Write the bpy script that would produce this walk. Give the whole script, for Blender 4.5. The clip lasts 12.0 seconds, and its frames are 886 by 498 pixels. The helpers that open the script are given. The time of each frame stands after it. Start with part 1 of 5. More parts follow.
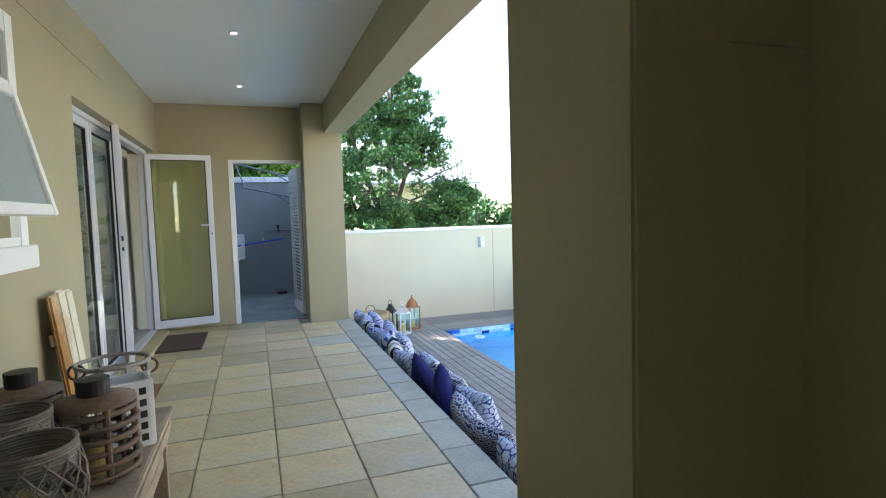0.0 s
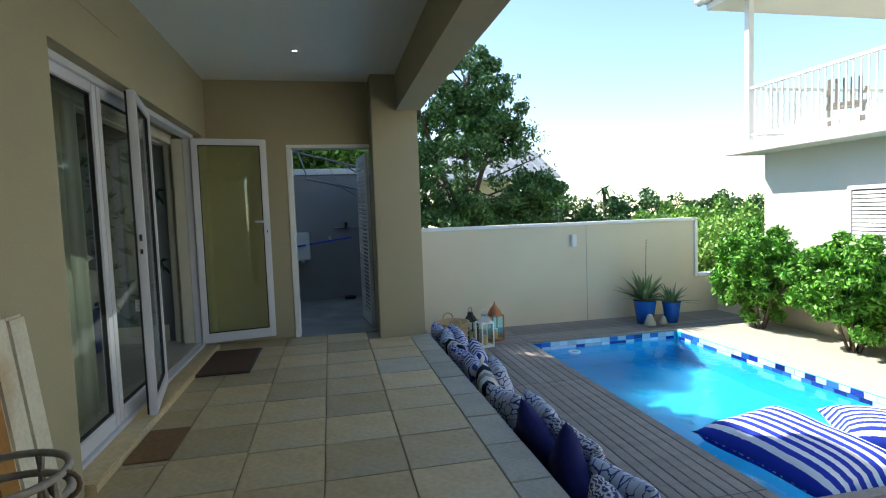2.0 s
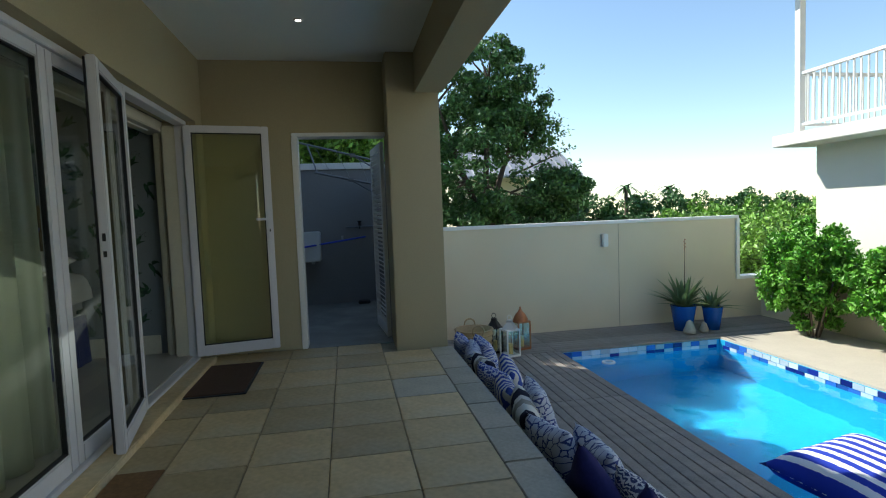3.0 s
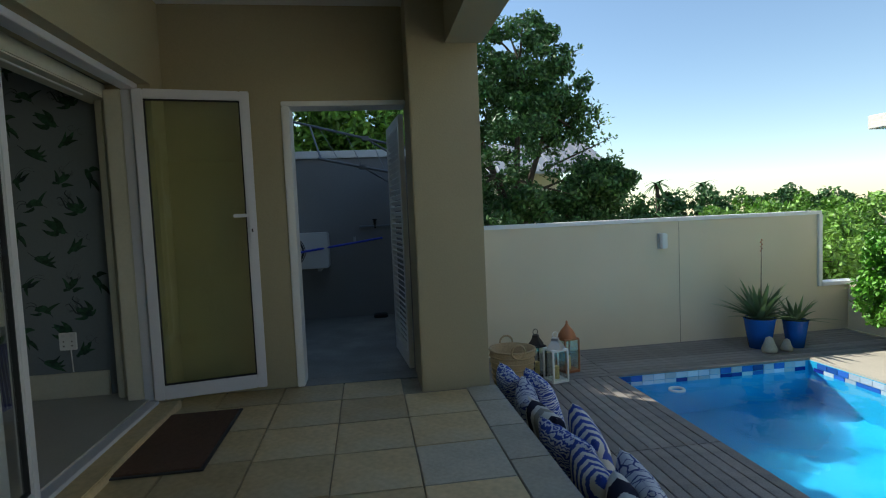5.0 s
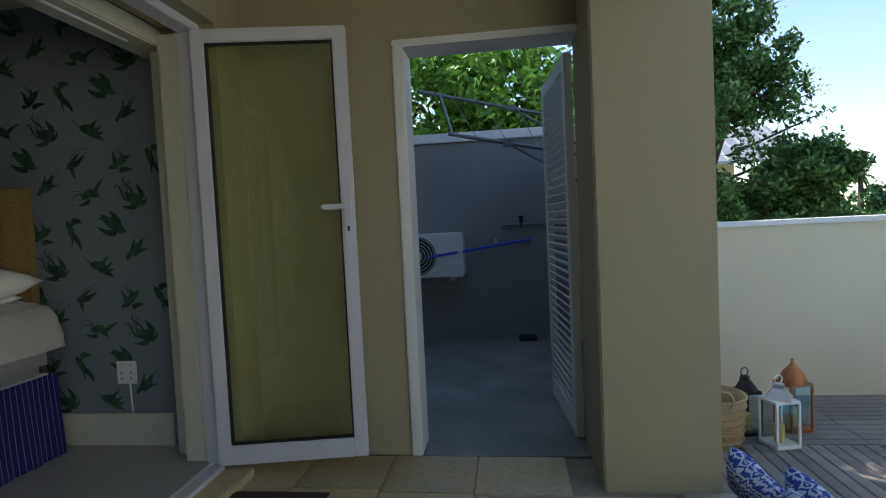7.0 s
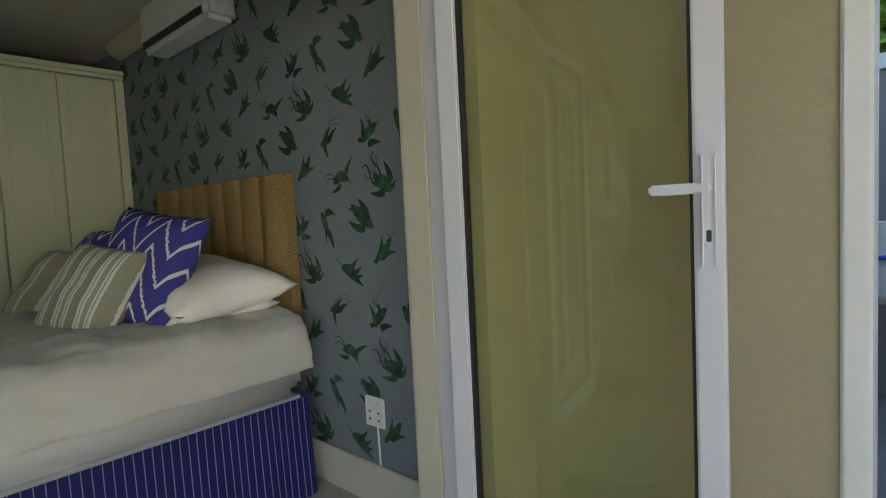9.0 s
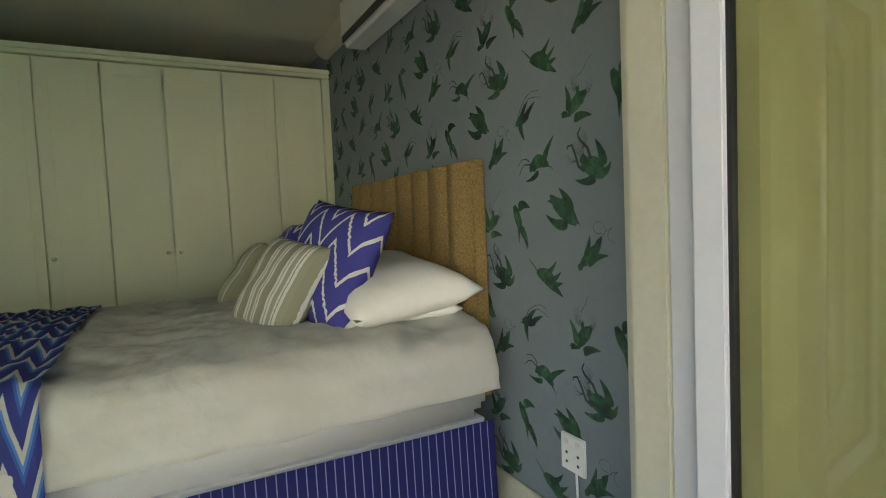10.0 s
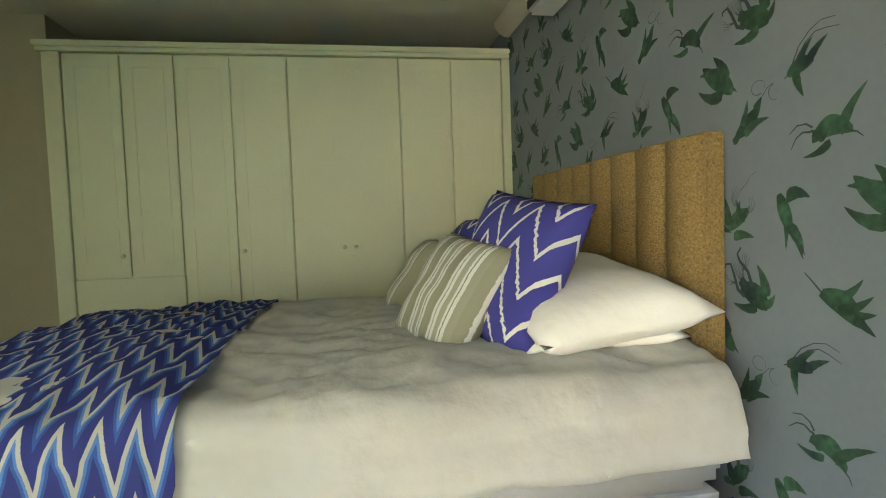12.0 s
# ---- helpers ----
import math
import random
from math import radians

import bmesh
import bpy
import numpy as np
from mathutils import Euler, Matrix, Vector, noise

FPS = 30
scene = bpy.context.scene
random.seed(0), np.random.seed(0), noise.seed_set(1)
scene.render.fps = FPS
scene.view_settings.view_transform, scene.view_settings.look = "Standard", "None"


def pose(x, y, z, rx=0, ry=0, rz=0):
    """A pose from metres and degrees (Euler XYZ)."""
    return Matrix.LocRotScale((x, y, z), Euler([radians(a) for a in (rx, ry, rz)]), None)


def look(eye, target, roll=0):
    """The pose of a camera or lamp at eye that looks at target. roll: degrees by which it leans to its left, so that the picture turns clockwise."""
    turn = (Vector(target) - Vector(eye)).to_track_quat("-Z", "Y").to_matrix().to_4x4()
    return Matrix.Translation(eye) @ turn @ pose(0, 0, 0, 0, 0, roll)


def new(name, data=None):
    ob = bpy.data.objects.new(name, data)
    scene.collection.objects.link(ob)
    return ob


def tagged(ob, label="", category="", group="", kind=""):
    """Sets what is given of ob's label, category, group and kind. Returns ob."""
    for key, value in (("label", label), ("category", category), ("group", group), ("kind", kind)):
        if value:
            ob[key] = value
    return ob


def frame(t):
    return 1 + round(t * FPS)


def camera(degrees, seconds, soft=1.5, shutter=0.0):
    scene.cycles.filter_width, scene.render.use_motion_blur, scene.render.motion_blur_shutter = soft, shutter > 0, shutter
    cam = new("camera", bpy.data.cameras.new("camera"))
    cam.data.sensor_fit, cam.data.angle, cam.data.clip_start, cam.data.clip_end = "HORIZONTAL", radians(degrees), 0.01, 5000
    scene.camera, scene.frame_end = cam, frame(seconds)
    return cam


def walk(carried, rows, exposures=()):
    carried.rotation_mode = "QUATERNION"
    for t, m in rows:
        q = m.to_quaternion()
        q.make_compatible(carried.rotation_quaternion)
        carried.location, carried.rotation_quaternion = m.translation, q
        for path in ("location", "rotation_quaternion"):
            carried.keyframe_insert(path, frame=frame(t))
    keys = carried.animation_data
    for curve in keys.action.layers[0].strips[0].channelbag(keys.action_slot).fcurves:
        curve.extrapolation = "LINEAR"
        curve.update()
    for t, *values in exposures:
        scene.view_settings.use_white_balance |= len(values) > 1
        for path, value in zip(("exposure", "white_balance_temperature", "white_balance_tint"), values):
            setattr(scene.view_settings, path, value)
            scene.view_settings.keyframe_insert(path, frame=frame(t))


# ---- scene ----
cam = camera(79.5, 12.0, 1.1)
PATH = [
    (0, (0.131, 0.099, 1.311), (0.794, 1.981, 1.179), -1.7),
    (0.5, (0.187, 0.395, 1.29), (0.742, 2.313, 1.16), -1.8),
    (1, (0.222, 0.714, 1.273), (0.716, 2.648, 1.145), -2.0),
    (1.5, (0.264, 1.033, 1.273), (0.716, 2.977, 1.144), -2.0),
    (2, (0.278, 1.362, 1.266), (0.688, 3.315, 1.136), -2.1),
    (2.5, (0.305, 1.681, 1.248), (0.704, 3.636, 1.119), -2.1),
    (3, (0.332, 2.027, 1.239), (0.684, 3.991, 1.11), -2.2),
    (3.2, (0.349, 2.139, 1.229), (0.682, 4.108, 1.119), -2.8),
    (5, (0.415, 3.307, 1.203), (0.695, 5.284, 1.077), -2.5),
    (5.5, (0.443, 3.63, 1.197), (0.692, 5.611, 1.072), -2.6),
    (6, (0.429, 4.001, 1.178), (0.547, 5.994, 1.061), -2.7),
    (6.5, (0.41, 4.331, 1.167), (0.409, 6.328, 1.053), -2.8),
    (7, (0.378, 4.663, 1.16), (0.137, 6.646, 1.063), -2.8),
    (7.2, (0.357, 4.804, 1.16), (0.021, 6.773, 1.06), -2.7),
    (8.8, (0.036, 5.771, 1.229), (-1.209, 7.332, 1.105), -2.8),
    (9, (-0.02, 5.844, 1.232), (-1.348, 7.334, 1.101), -2.8),
    (9.5, (-0.185, 5.992, 1.235), (-1.772, 7.202, 1.113), -2.8),
    (10, (-0.34, 6.071, 1.228), (-2.104, 7.007, 1.114), -2.5),
    (10.5, (-0.482, 6.1, 1.236), (-2.326, 6.866, 1.126), -2.3),
    (11, (-0.6, 6.134, 1.225), (-2.493, 6.772, 1.118), -2.2),
    (11.5, (-0.696, 6.161, 1.221), (-2.629, 6.666, 1.118), -2.0),
    (12, (-0.75, 6.162, 1.224), (-2.719, 6.497, 1.122), -2.0),
]
EXPOSURES = [(0, 2.45, 6500, 10), (1.0, 1.95, 6500, 10), (1.5, 1.55, 6500, 8), (2.0, 1.1, 6500, 6), (2.5, 0.78, 6500, 5), (3.0, 0.57, 6500, 4), (5.0, 0.3, 6500, 4), (6.0, 0.42, 6500, 7), (7.2, 1.1, 6500, 11), (8.8, 2.1, 6800, 11), (10.0, 2.8, 7200, 9), (12.0, 3.45, 7500, 8)]
walk(cam, [(t, look(eye, target, roll)) for t, eye, target, roll in PATH], EXPOSURES)

# ---- light ----
SUN_DIR = Vector((-0.55, 0.45, 0.70)).normalized()
world = bpy.data.worlds.new("sky")
scene.world = world
world.use_nodes = True
wn = world.node_tree.nodes
sky = wn.new("ShaderNodeTexSky")
sky.sky_type = "NISHITA"
sky.sun_disc = False
sky.sun_elevation = math.asin(SUN_DIR.z)
sky.sun_rotation = math.atan2(SUN_DIR.x, SUN_DIR.y)
sky.air_density, sky.dust_density, sky.ozone_density = 1.0, 0.12, 1.6
world.node_tree.links.new(sky.outputs[0], wn["Background"].inputs[0])
wn["Background"].inputs[1].default_value = 0.15
sun = new("sun", bpy.data.lights.new("sun", "SUN"))
sun.data.energy, sun.data.angle, sun.data.color = 5.0, radians(0.5), (1.0, 0.95, 0.88)
sun.matrix_world = look(SUN_DIR * 30, (0, 0, 0))

# added area lamp that stands in for daylight through the curtained glazing into the bedroom
fill_lamp = new("curtain_fill_lamp", bpy.data.lights.new("curtain_fill_lamp", "AREA"))
fill_lamp.data.shape, fill_lamp.data.size, fill_lamp.data.size_y, fill_lamp.data.energy, fill_lamp.data.color = "RECTANGLE", 1.35, 1.5, 1.15, (0.93, 1.0, 0.90)
fill_lamp.matrix_world = look((-1.30, 4.75, 1.15), (-2.7, 4.95, 0.25))


# ---- materials ----
def mat(name, col, rough=0.6, metal=0.0, var=0.12, scale=6.0, bump=0.15, bscale=60.0, rand=0.0, island=0.0, spec=0.5, stain=None, bdist=0.004):
    """Base colour with stains at a large scale, grain at a small one, and fine relief."""
    m = bpy.data.materials.new(name)
    m.use_nodes = True
    nt, n = m.node_tree, m.node_tree.nodes
    b = n["Principled BSDF"]
    b.inputs["Roughness"].default_value, b.inputs["Metallic"].default_value = rough, metal
    b.inputs["Specular IOR Level"].default_value = spec
    tc = n.new("ShaderNodeTexCoord")
    n1 = n.new("ShaderNodeTexNoise")
    n1.inputs["Scale"].default_value, n1.inputs["Detail"].default_value = scale, 5
    n2 = n.new("ShaderNodeTexNoise")
    n2.inputs["Scale"].default_value, n2.inputs["Detail"].default_value = bscale, 3
    for k in (n1, n2):
        nt.links.new(tc.outputs["Object"], k.inputs["Vector"])
    add = math_node(nt, "ADD", n1.outputs[0], n2.outputs[0])
    rng = n.new("ShaderNodeMapRange")
    rng.inputs[1].default_value, rng.inputs[2].default_value = 0.6, 1.4
    rng.inputs[3].default_value, rng.inputs[4].default_value = 1 - var, 1 + var
    nt.links.new(add, rng.inputs[0])
    val = rng.outputs[0]
    if rand or island:
        src = n.new("ShaderNodeObjectInfo").outputs["Random"] if rand else n.new("ShaderNodeNewGeometry").outputs["Random Per Island"]
        r2 = n.new("ShaderNodeMapRange")
        r2.inputs[3].default_value, r2.inputs[4].default_value = 1 - (rand or island), 1 + (rand or island)
        nt.links.new(src, r2.inputs[0])
        val = math_node(nt, "MULTIPLY", val, r2.outputs[0])
    base = n.new("ShaderNodeRGB")
    base.outputs[0].default_value = (*col, 1)
    colour = base.outputs[0]
    if stain:
        mx = n.new("ShaderNodeMix")
        mx.data_type = "RGBA"
        mx.inputs["B"].default_value = (*stain, 1)
        n3 = n.new("ShaderNodeTexNoise")
        n3.inputs["Scale"].default_value, n3.inputs["Detail"].default_value = scale * 0.5, 8
        nt.links.new(tc.outputs["Object"], n3.inputs["Vector"])
        r3 = n.new("ShaderNodeMapRange")
        r3.inputs[1].default_value, r3.inputs[2].default_value = 0.48, 0.68
        nt.links.new(n3.outputs[0], r3.inputs[0])
        nt.links.new(r3.outputs[0], mx.inputs["Factor"])
        nt.links.new(colour, mx.inputs["A"])
        colour = mx.outputs["Result"]
    vm = n.new("ShaderNodeVectorMath")
    vm.operation = "SCALE"
    nt.links.new(colour, vm.inputs[0])
    nt.links.new(val, vm.inputs["Scale"])
    nt.links.new(vm.outputs[0], b.inputs["Base Color"])
    if bump:
        bp = n.new("ShaderNodeBump")
        bp.inputs["Strength"].default_value, bp.inputs["Distance"].default_value = bump, bdist
        nt.links.new(n2.outputs[0], bp.inputs["Height"])
        nt.links.new(bp.outputs[0], b.inputs["Normal"])
    return m


def math_node(nt, op, a, b=None, c=None):
    k = nt.nodes.new("ShaderNodeMath")
    k.operation = op
    for i, v in enumerate((a, b, c)):
        if v is None:
            continue
        if isinstance(v, (int, float)):
            k.inputs[i].default_value = v
        else:
            nt.links.new(v, k.inputs[i])
    return k.outputs[0]


def uv_mat(name, build, rough=0.85):
    """A cloth whose colour is build(node_tree, u, v) on the mesh's UV map, in metres or units of the sheet."""
    m = bpy.data.materials.new(name)
    m.use_nodes = True
    nt = m.node_tree
    b = nt.nodes["Principled BSDF"]
    b.inputs["Roughness"].default_value = rough
    b.inputs["Specular IOR Level"].default_value = 0.2
    tc = nt.nodes.new("ShaderNodeTexCoord")
    sp = nt.nodes.new("ShaderNodeSeparateXYZ")
    nt.links.new(tc.outputs["UV"], sp.inputs[0])
    nz = nt.nodes.new("ShaderNodeTexNoise")
    nz.inputs["Scale"].default_value, nz.inputs["Detail"].default_value = 40, 4
    nt.links.new(tc.outputs["UV"], nz.inputs["Vector"])
    u = math_node(nt, "ADD", sp.outputs[0], math_node(nt, "MULTIPLY", math_node(nt, "SUBTRACT", nz.outputs[0], 0.5), 0.02))
    v = math_node(nt, "ADD", sp.outputs[1], math_node(nt, "MULTIPLY", math_node(nt, "SUBTRACT", nz.outputs[0], 0.5), 0.05))
    nt.links.new(build(nt, u, v), b.inputs["Base Color"])
    bp = nt.nodes.new("ShaderNodeBump")
    bp.inputs["Strength"].default_value, bp.inputs["Distance"].default_value = 0.3, 0.002
    n2 = nt.nodes.new("ShaderNodeTexNoise")
    n2.inputs["Scale"].default_value = 300
    nt.links.new(tc.outputs["Object"], n2.inputs["Vector"])
    nt.links.new(n2.outputs[0], bp.inputs["Height"])
    nt.links.new(bp.outputs[0], b.inputs["Normal"])
    return m


def ramp(nt, fac, stops, constant=True):
    r = nt.nodes.new("ShaderNodeValToRGB")
    r.color_ramp.interpolation = "CONSTANT" if constant else "LINEAR"
    e = r.color_ramp.elements
    while len(e) < len(stops):
        e.new(0.5)
    for k, (p, c) in zip(e, stops):
        k.position, k.color = p, (*c, 1)
    nt.links.new(fac, r.inputs[0])
    return r.outputs[0]


def tri(nt, x, n):
    """A triangle wave of n periods in x, from 0 to 1."""
    return math_node(nt, "PINGPONG", math_node(nt, "MULTIPLY", x, 2.0 * n), 1.0)


def zigzag(nu, nv, amp, stops):
    def build(nt, u, v):
        w = math_node(nt, "ADD", math_node(nt, "MULTIPLY", v, nv), math_node(nt, "MULTIPLY", tri(nt, u, nu), amp))
        return ramp(nt, math_node(nt, "FRACT", w), stops)
    return build


def stripes(n, stops, along_v=False):
    return lambda nt, u, v: ramp(nt, math_node(nt, "FRACT", math_node(nt, "MULTIPLY", v if along_v else u, n)), stops)


def cells(n, dark, light, width, feature="DISTANCE_TO_EDGE"):
    def build(nt, u, v):
        cb = nt.nodes.new("ShaderNodeCombineXYZ")
        nt.links.new(u, cb.inputs[0])
        nt.links.new(v, cb.inputs[1])
        vo = nt.nodes.new("ShaderNodeTexVoronoi")
        vo.feature = feature
        vo.inputs["Scale"].default_value = n
        nt.links.new(cb.outputs[0], vo.inputs["Vector"])
        return ramp(nt, vo.outputs["Distance"], [(0, dark), (width, light)])
    return build


def leafy(n, dark, light):
    def build(nt, u, v):
        cb = nt.nodes.new("ShaderNodeCombineXYZ")
        nt.links.new(u, cb.inputs[0])
        nt.links.new(v, cb.inputs[1])
        wv = nt.nodes.new("ShaderNodeTexWave")
        wv.inputs["Scale"].default_value, wv.inputs["Distortion"].default_value, wv.inputs["Detail"].default_value = n, 9, 1
        wv.inputs["Detail Scale"].default_value = 1.6
        nt.links.new(cb.outputs[0], wv.inputs["Vector"])
        return ramp(nt, wv.outputs["Fac"], [(0, dark), (0.5, light)])
    return build


NAVY, WHITE, BLUE, OFF = (0.012, 0.015, 0.10), (0.75, 0.74, 0.70), (0.05, 0.11, 0.42), (0.62, 0.62, 0.58)
M = dict(
    plaster=mat("beige_plaster", (0.38, 0.335, 0.215), 0.8, var=0.06, scale=1.2, bump=0.25, bscale=90),
    garden=mat("cream_plaster", (0.70, 0.61, 0.45), 0.85, var=0.07, scale=1.0, bump=0.3, bscale=90),
    laundry=mat("grey_plaster", (0.27, 0.265, 0.26), 0.85, var=0.08, scale=1.5, bump=0.3, bscale=90),
    white=mat("white_paint", (0.78, 0.78, 0.76), 0.5, var=0.04, bump=0.05),
    ceiling=mat("ceiling_paint", (0.68, 0.70, 0.67), 0.8, var=0.03, scale=1, bump=0.08),
    bedceiling=mat("cream_ceiling_paint", (0.56, 0.52, 0.42), 0.8, var=0.03, scale=1, bump=0.08),
    alu=mat("white_aluminium", (0.63, 0.63, 0.67), 0.35, var=0.03, bump=0.02),
    seal=mat("black_seal", (0.015, 0.015, 0.018), 0.6, var=0.05),
    cream=mat("cream_timber", (0.58, 0.56, 0.45), 0.5, var=0.06, bump=0.1),
    wardrobe=mat("wardrobe_paint", (0.64, 0.65, 0.46), 0.5, var=0.04, scale=2, bump=0.06),
    bedwall=mat("bedroom_paint", (0.40, 0.36, 0.25), 0.8, var=0.05),
    paper=mat("blue_grey_wallpaper", (0.188, 0.220, 0.242), 0.75, var=0.05, scale=3, bump=0.05),
    bird=mat("bird_green", (0.030, 0.085, 0.045), 0.7, var=0.6, scale=25, island=0.35, bump=0, stain=(0.006, 0.02, 0.022)),
    plume=mat("bird_plume", (0.035, 0.05, 0.055), 0.7, var=0.3, bump=0),
    bedfloor=mat("pale_floor_tile", (0.42, 0.40, 0.36), 0.3, var=0.08, scale=3, bump=0.05),
    sandstone=mat("sandstone", (0.56, 0.43, 0.235), 0.55, var=0.22, scale=4, bump=0.18, bscale=30, rand=0.2, stain=(0.47, 0.40, 0.265)),
    grey_stone=mat("grey_sandstone", (0.42, 0.385, 0.30), 0.65, var=0.2, scale=5, bump=0.35, bscale=45, rand=0.12),
    yard=mat("worn_grey_tile", (0.20, 0.20, 0.18), 0.6, var=0.3, scale=3, bump=0.3, stain=(0.27, 0.26, 0.23)),
    grout=mat("dark_grout", (0.30, 0.26, 0.19), 0.9, var=0.25),
    deck=mat("weathered_deck", (0.255, 0.225, 0.20), 0.75, var=0.28, scale=9, bump=0.5, bscale=70, rand=0.16),
    gap_shade=mat("deck_gap_shade", (0.03, 0.028, 0.025), 0.9),
    paving=mat("pale_paving", (0.50, 0.45, 0.37), 0.8, var=0.1, scale=3, bump=0.3, rand=0.08),
    pool=mat("pool_plaster", (0.012, 0.36, 0.62), 0.6, var=0.08, scale=1.5, bump=0.1),
    tile_navy=mat("navy_mosaic", (0.01, 0.025, 0.22), 0.15, var=0.1, rand=0.4),
    tile_pale=mat("pale_mosaic", (0.50, 0.62, 0.72), 0.15, var=0.1, rand=0.25),
    tile_blue=mat("blue_mosaic", (0.03, 0.13, 0.50), 0.15, var=0.1, rand=0.3),
    linen=mat("white_linen", (0.88, 0.86, 0.81), 0.9, var=0.03, scale=4, bump=0.35, bscale=22, spec=0.2, bdist=0.010),
    mattress=mat("mattress_cloth", (0.70, 0.70, 0.72), 0.9, var=0.03, spec=0.2),
    woven=mat("woven_seagrass", (0.27, 0.18, 0.066), 0.85, var=0.5, scale=130, bump=1.0, bscale=170),
    navycloth=mat("navy_cloth", NAVY, 0.8, var=0.25, spec=0.3),
    rattan=mat("rattan", (0.15, 0.095, 0.058), 0.7, var=0.35, scale=18, bump=0.4),
    greywood=mat("driftwood_grey", (0.34, 0.31, 0.27), 0.85, var=0.25, scale=18, bump=0.5),
    twig=mat("brown_twig", (0.19, 0.155, 0.12), 0.85, var=0.3, scale=18, bump=0.5),
    bench=mat("pallet_wood", (0.36, 0.27, 0.18), 0.8, var=0.25, scale=12, bump=0.5, rand=0.1, stain=(0.22, 0.15, 0.10)),
    board=mat("painted_board", (0.34, 0.16, 0.035), 0.75, var=0.2, scale=5, bump=0.4, stain=(0.60, 0.50, 0.34)),
    board_pale=mat("pale_painted_board", (0.64, 0.60, 0.47), 0.75, var=0.15, scale=6, bump=0.4, stain=(0.42, 0.22, 0.05)),
    darkmetal=mat("dark_metal", (0.035, 0.028, 0.025), 0.5, metal=0.4, var=0.2),
    copper=mat("copper", (0.42, 0.17, 0.08), 0.45, metal=0.7, var=0.25),
    basket=mat("basket_weave", (0.42, 0.30, 0.16), 0.85, var=0.3, scale=60, bump=0.8, bscale=120),
    wax=mat("candle_wax", (0.70, 0.52, 0.20), 0.5, var=0.05),
    bluepot=mat("glazed_blue", (0.01, 0.11, 0.46), 0.15, var=0.2, scale=4, bump=0.05),
    aloe=mat("aloe_leaf", (0.22, 0.31, 0.15), 0.5, var=0.2, island=0.2),
    leaf=mat("hedge_leaf", (0.125, 0.34, 0.03), 0.45, var=0.2, island=0.45, bump=0),
    treeleaf=mat("tree_leaf", (0.068, 0.16, 0.04), 0.5, var=0.2, island=0.5, bump=0),
    lightleaf=mat("pale_tree_leaf", (0.19, 0.36, 0.05), 0.5, var=0.2, island=0.5, bump=0),
    bark=mat("bark", (0.10, 0.075, 0.055), 0.9, var=0.3, scale=14, bump=0.8),
    soil=mat("ground_green", (0.07, 0.09, 0.04), 0.95, var=0.3, scale=0.3),
    roof=mat("grey_metal_roof", (0.34, 0.35, 0.37), 0.5, metal=0.2, var=0.06),
    house=mat("white_house_plaster", (0.78, 0.75, 0.68), 0.85, var=0.04, scale=1),
    coir=mat("brown_coir", (0.10, 0.055, 0.035), 0.95, var=0.3, scale=40, bump=1.0, bscale=200),
    rust=mat("rust_mat", (0.22, 0.12, 0.05), 0.95, var=0.2, scale=30, bump=0.8),
    steel=mat("brushed_steel", (0.55, 0.55, 0.56), 0.35, metal=0.9, var=0.05),
    acbody=mat("ac_plastic", (0.70, 0.71, 0.70), 0.45, var=0.03),
    # dark plastic and rubber; also the painted shade inside holes, slots and openings
    dark=mat("dark_plastic_and_openings", (0.03, 0.03, 0.032), 0.5),
    bluebroom=mat("blue_plastic", (0.03, 0.06, 0.55), 0.4),
    curtain=mat("pale_curtain", (0.78, 0.80, 0.70), 0.9, var=0.04),
    sea=mat("far_sea", (0.16, 0.25, 0.32), 0.4, var=0.05),
    rope=mat("grey_line_metal", (0.22, 0.23, 0.25), 0.5, metal=0.5),
)
M["ikat"] = uv_mat("ikat_runner", zigzag(1.0, 1.0, 0.9, [(0, (0.07, 0.085, 0.36)), (0.34, (0.08, 0.18, 0.58)), (0.50, (0.17, 0.36, 0.78)), (0.64, WHITE), (0.86, (0.07, 0.085, 0.36))]))
M["ikat_pillow"] = uv_mat("ikat_pillow", zigzag(2.8, 4.2, 1.3, [(0, (0.055, 0.055, 0.26)), (0.80, OFF), (0.97, (0.06, 0.065, 0.30))]))
M["sage"] = uv_mat("sage_stripe", stripes(3.2, [(0, (0.27, 0.27, 0.19)), (0.16, OFF), (0.26, (0.20, 0.20, 0.15)), (0.29, OFF), (0.40, (0.33, 0.33, 0.25)), (0.58, OFF), (0.66, (0.2, 0.2, 0.15)), (0.69, OFF), (0.80, (0.3, 0.3, 0.22))]))
M["pinstripe"] = uv_mat("navy_pinstripe", stripes(1.0, [(0, (0.016, 0.018, 0.11)), (0.89, (0.24, 0.26, 0.42))]))
M["float"] = uv_mat("blue_white_stripe", stripes(9.0, [(0, (0.02, 0.045, 0.38)), (0.52, (0.80, 0.80, 0.80))]))
M["trellis"] = uv_mat("trellis_cloth", cells(9, (0.05, 0.07, 0.22), (0.50, 0.54, 0.62), 0.05))
M["leafy"] = uv_mat("leaf_cloth", leafy(10, (0.06, 0.07, 0.16), (0.62, 0.62, 0.62)))
M["leafy_dark"] = uv_mat("dark_leaf_cloth", leafy(11, (0.03, 0.03, 0.07), (0.42, 0.42, 0.46)))
M["leafy_blue"] = uv_mat("blue_leaf_cloth", leafy(8, (0.04, 0.08, 0.36), (0.60, 0.64, 0.72)))
M["geo"] = uv_mat("geometric_cloth", zigzag(0.5, 1.5, 0.9, [(0, (0.02, 0.02, 0.04)), (0.28, OFF), (0.62, (0.30, 0.29, 0.25)), (0.85, OFF)]))
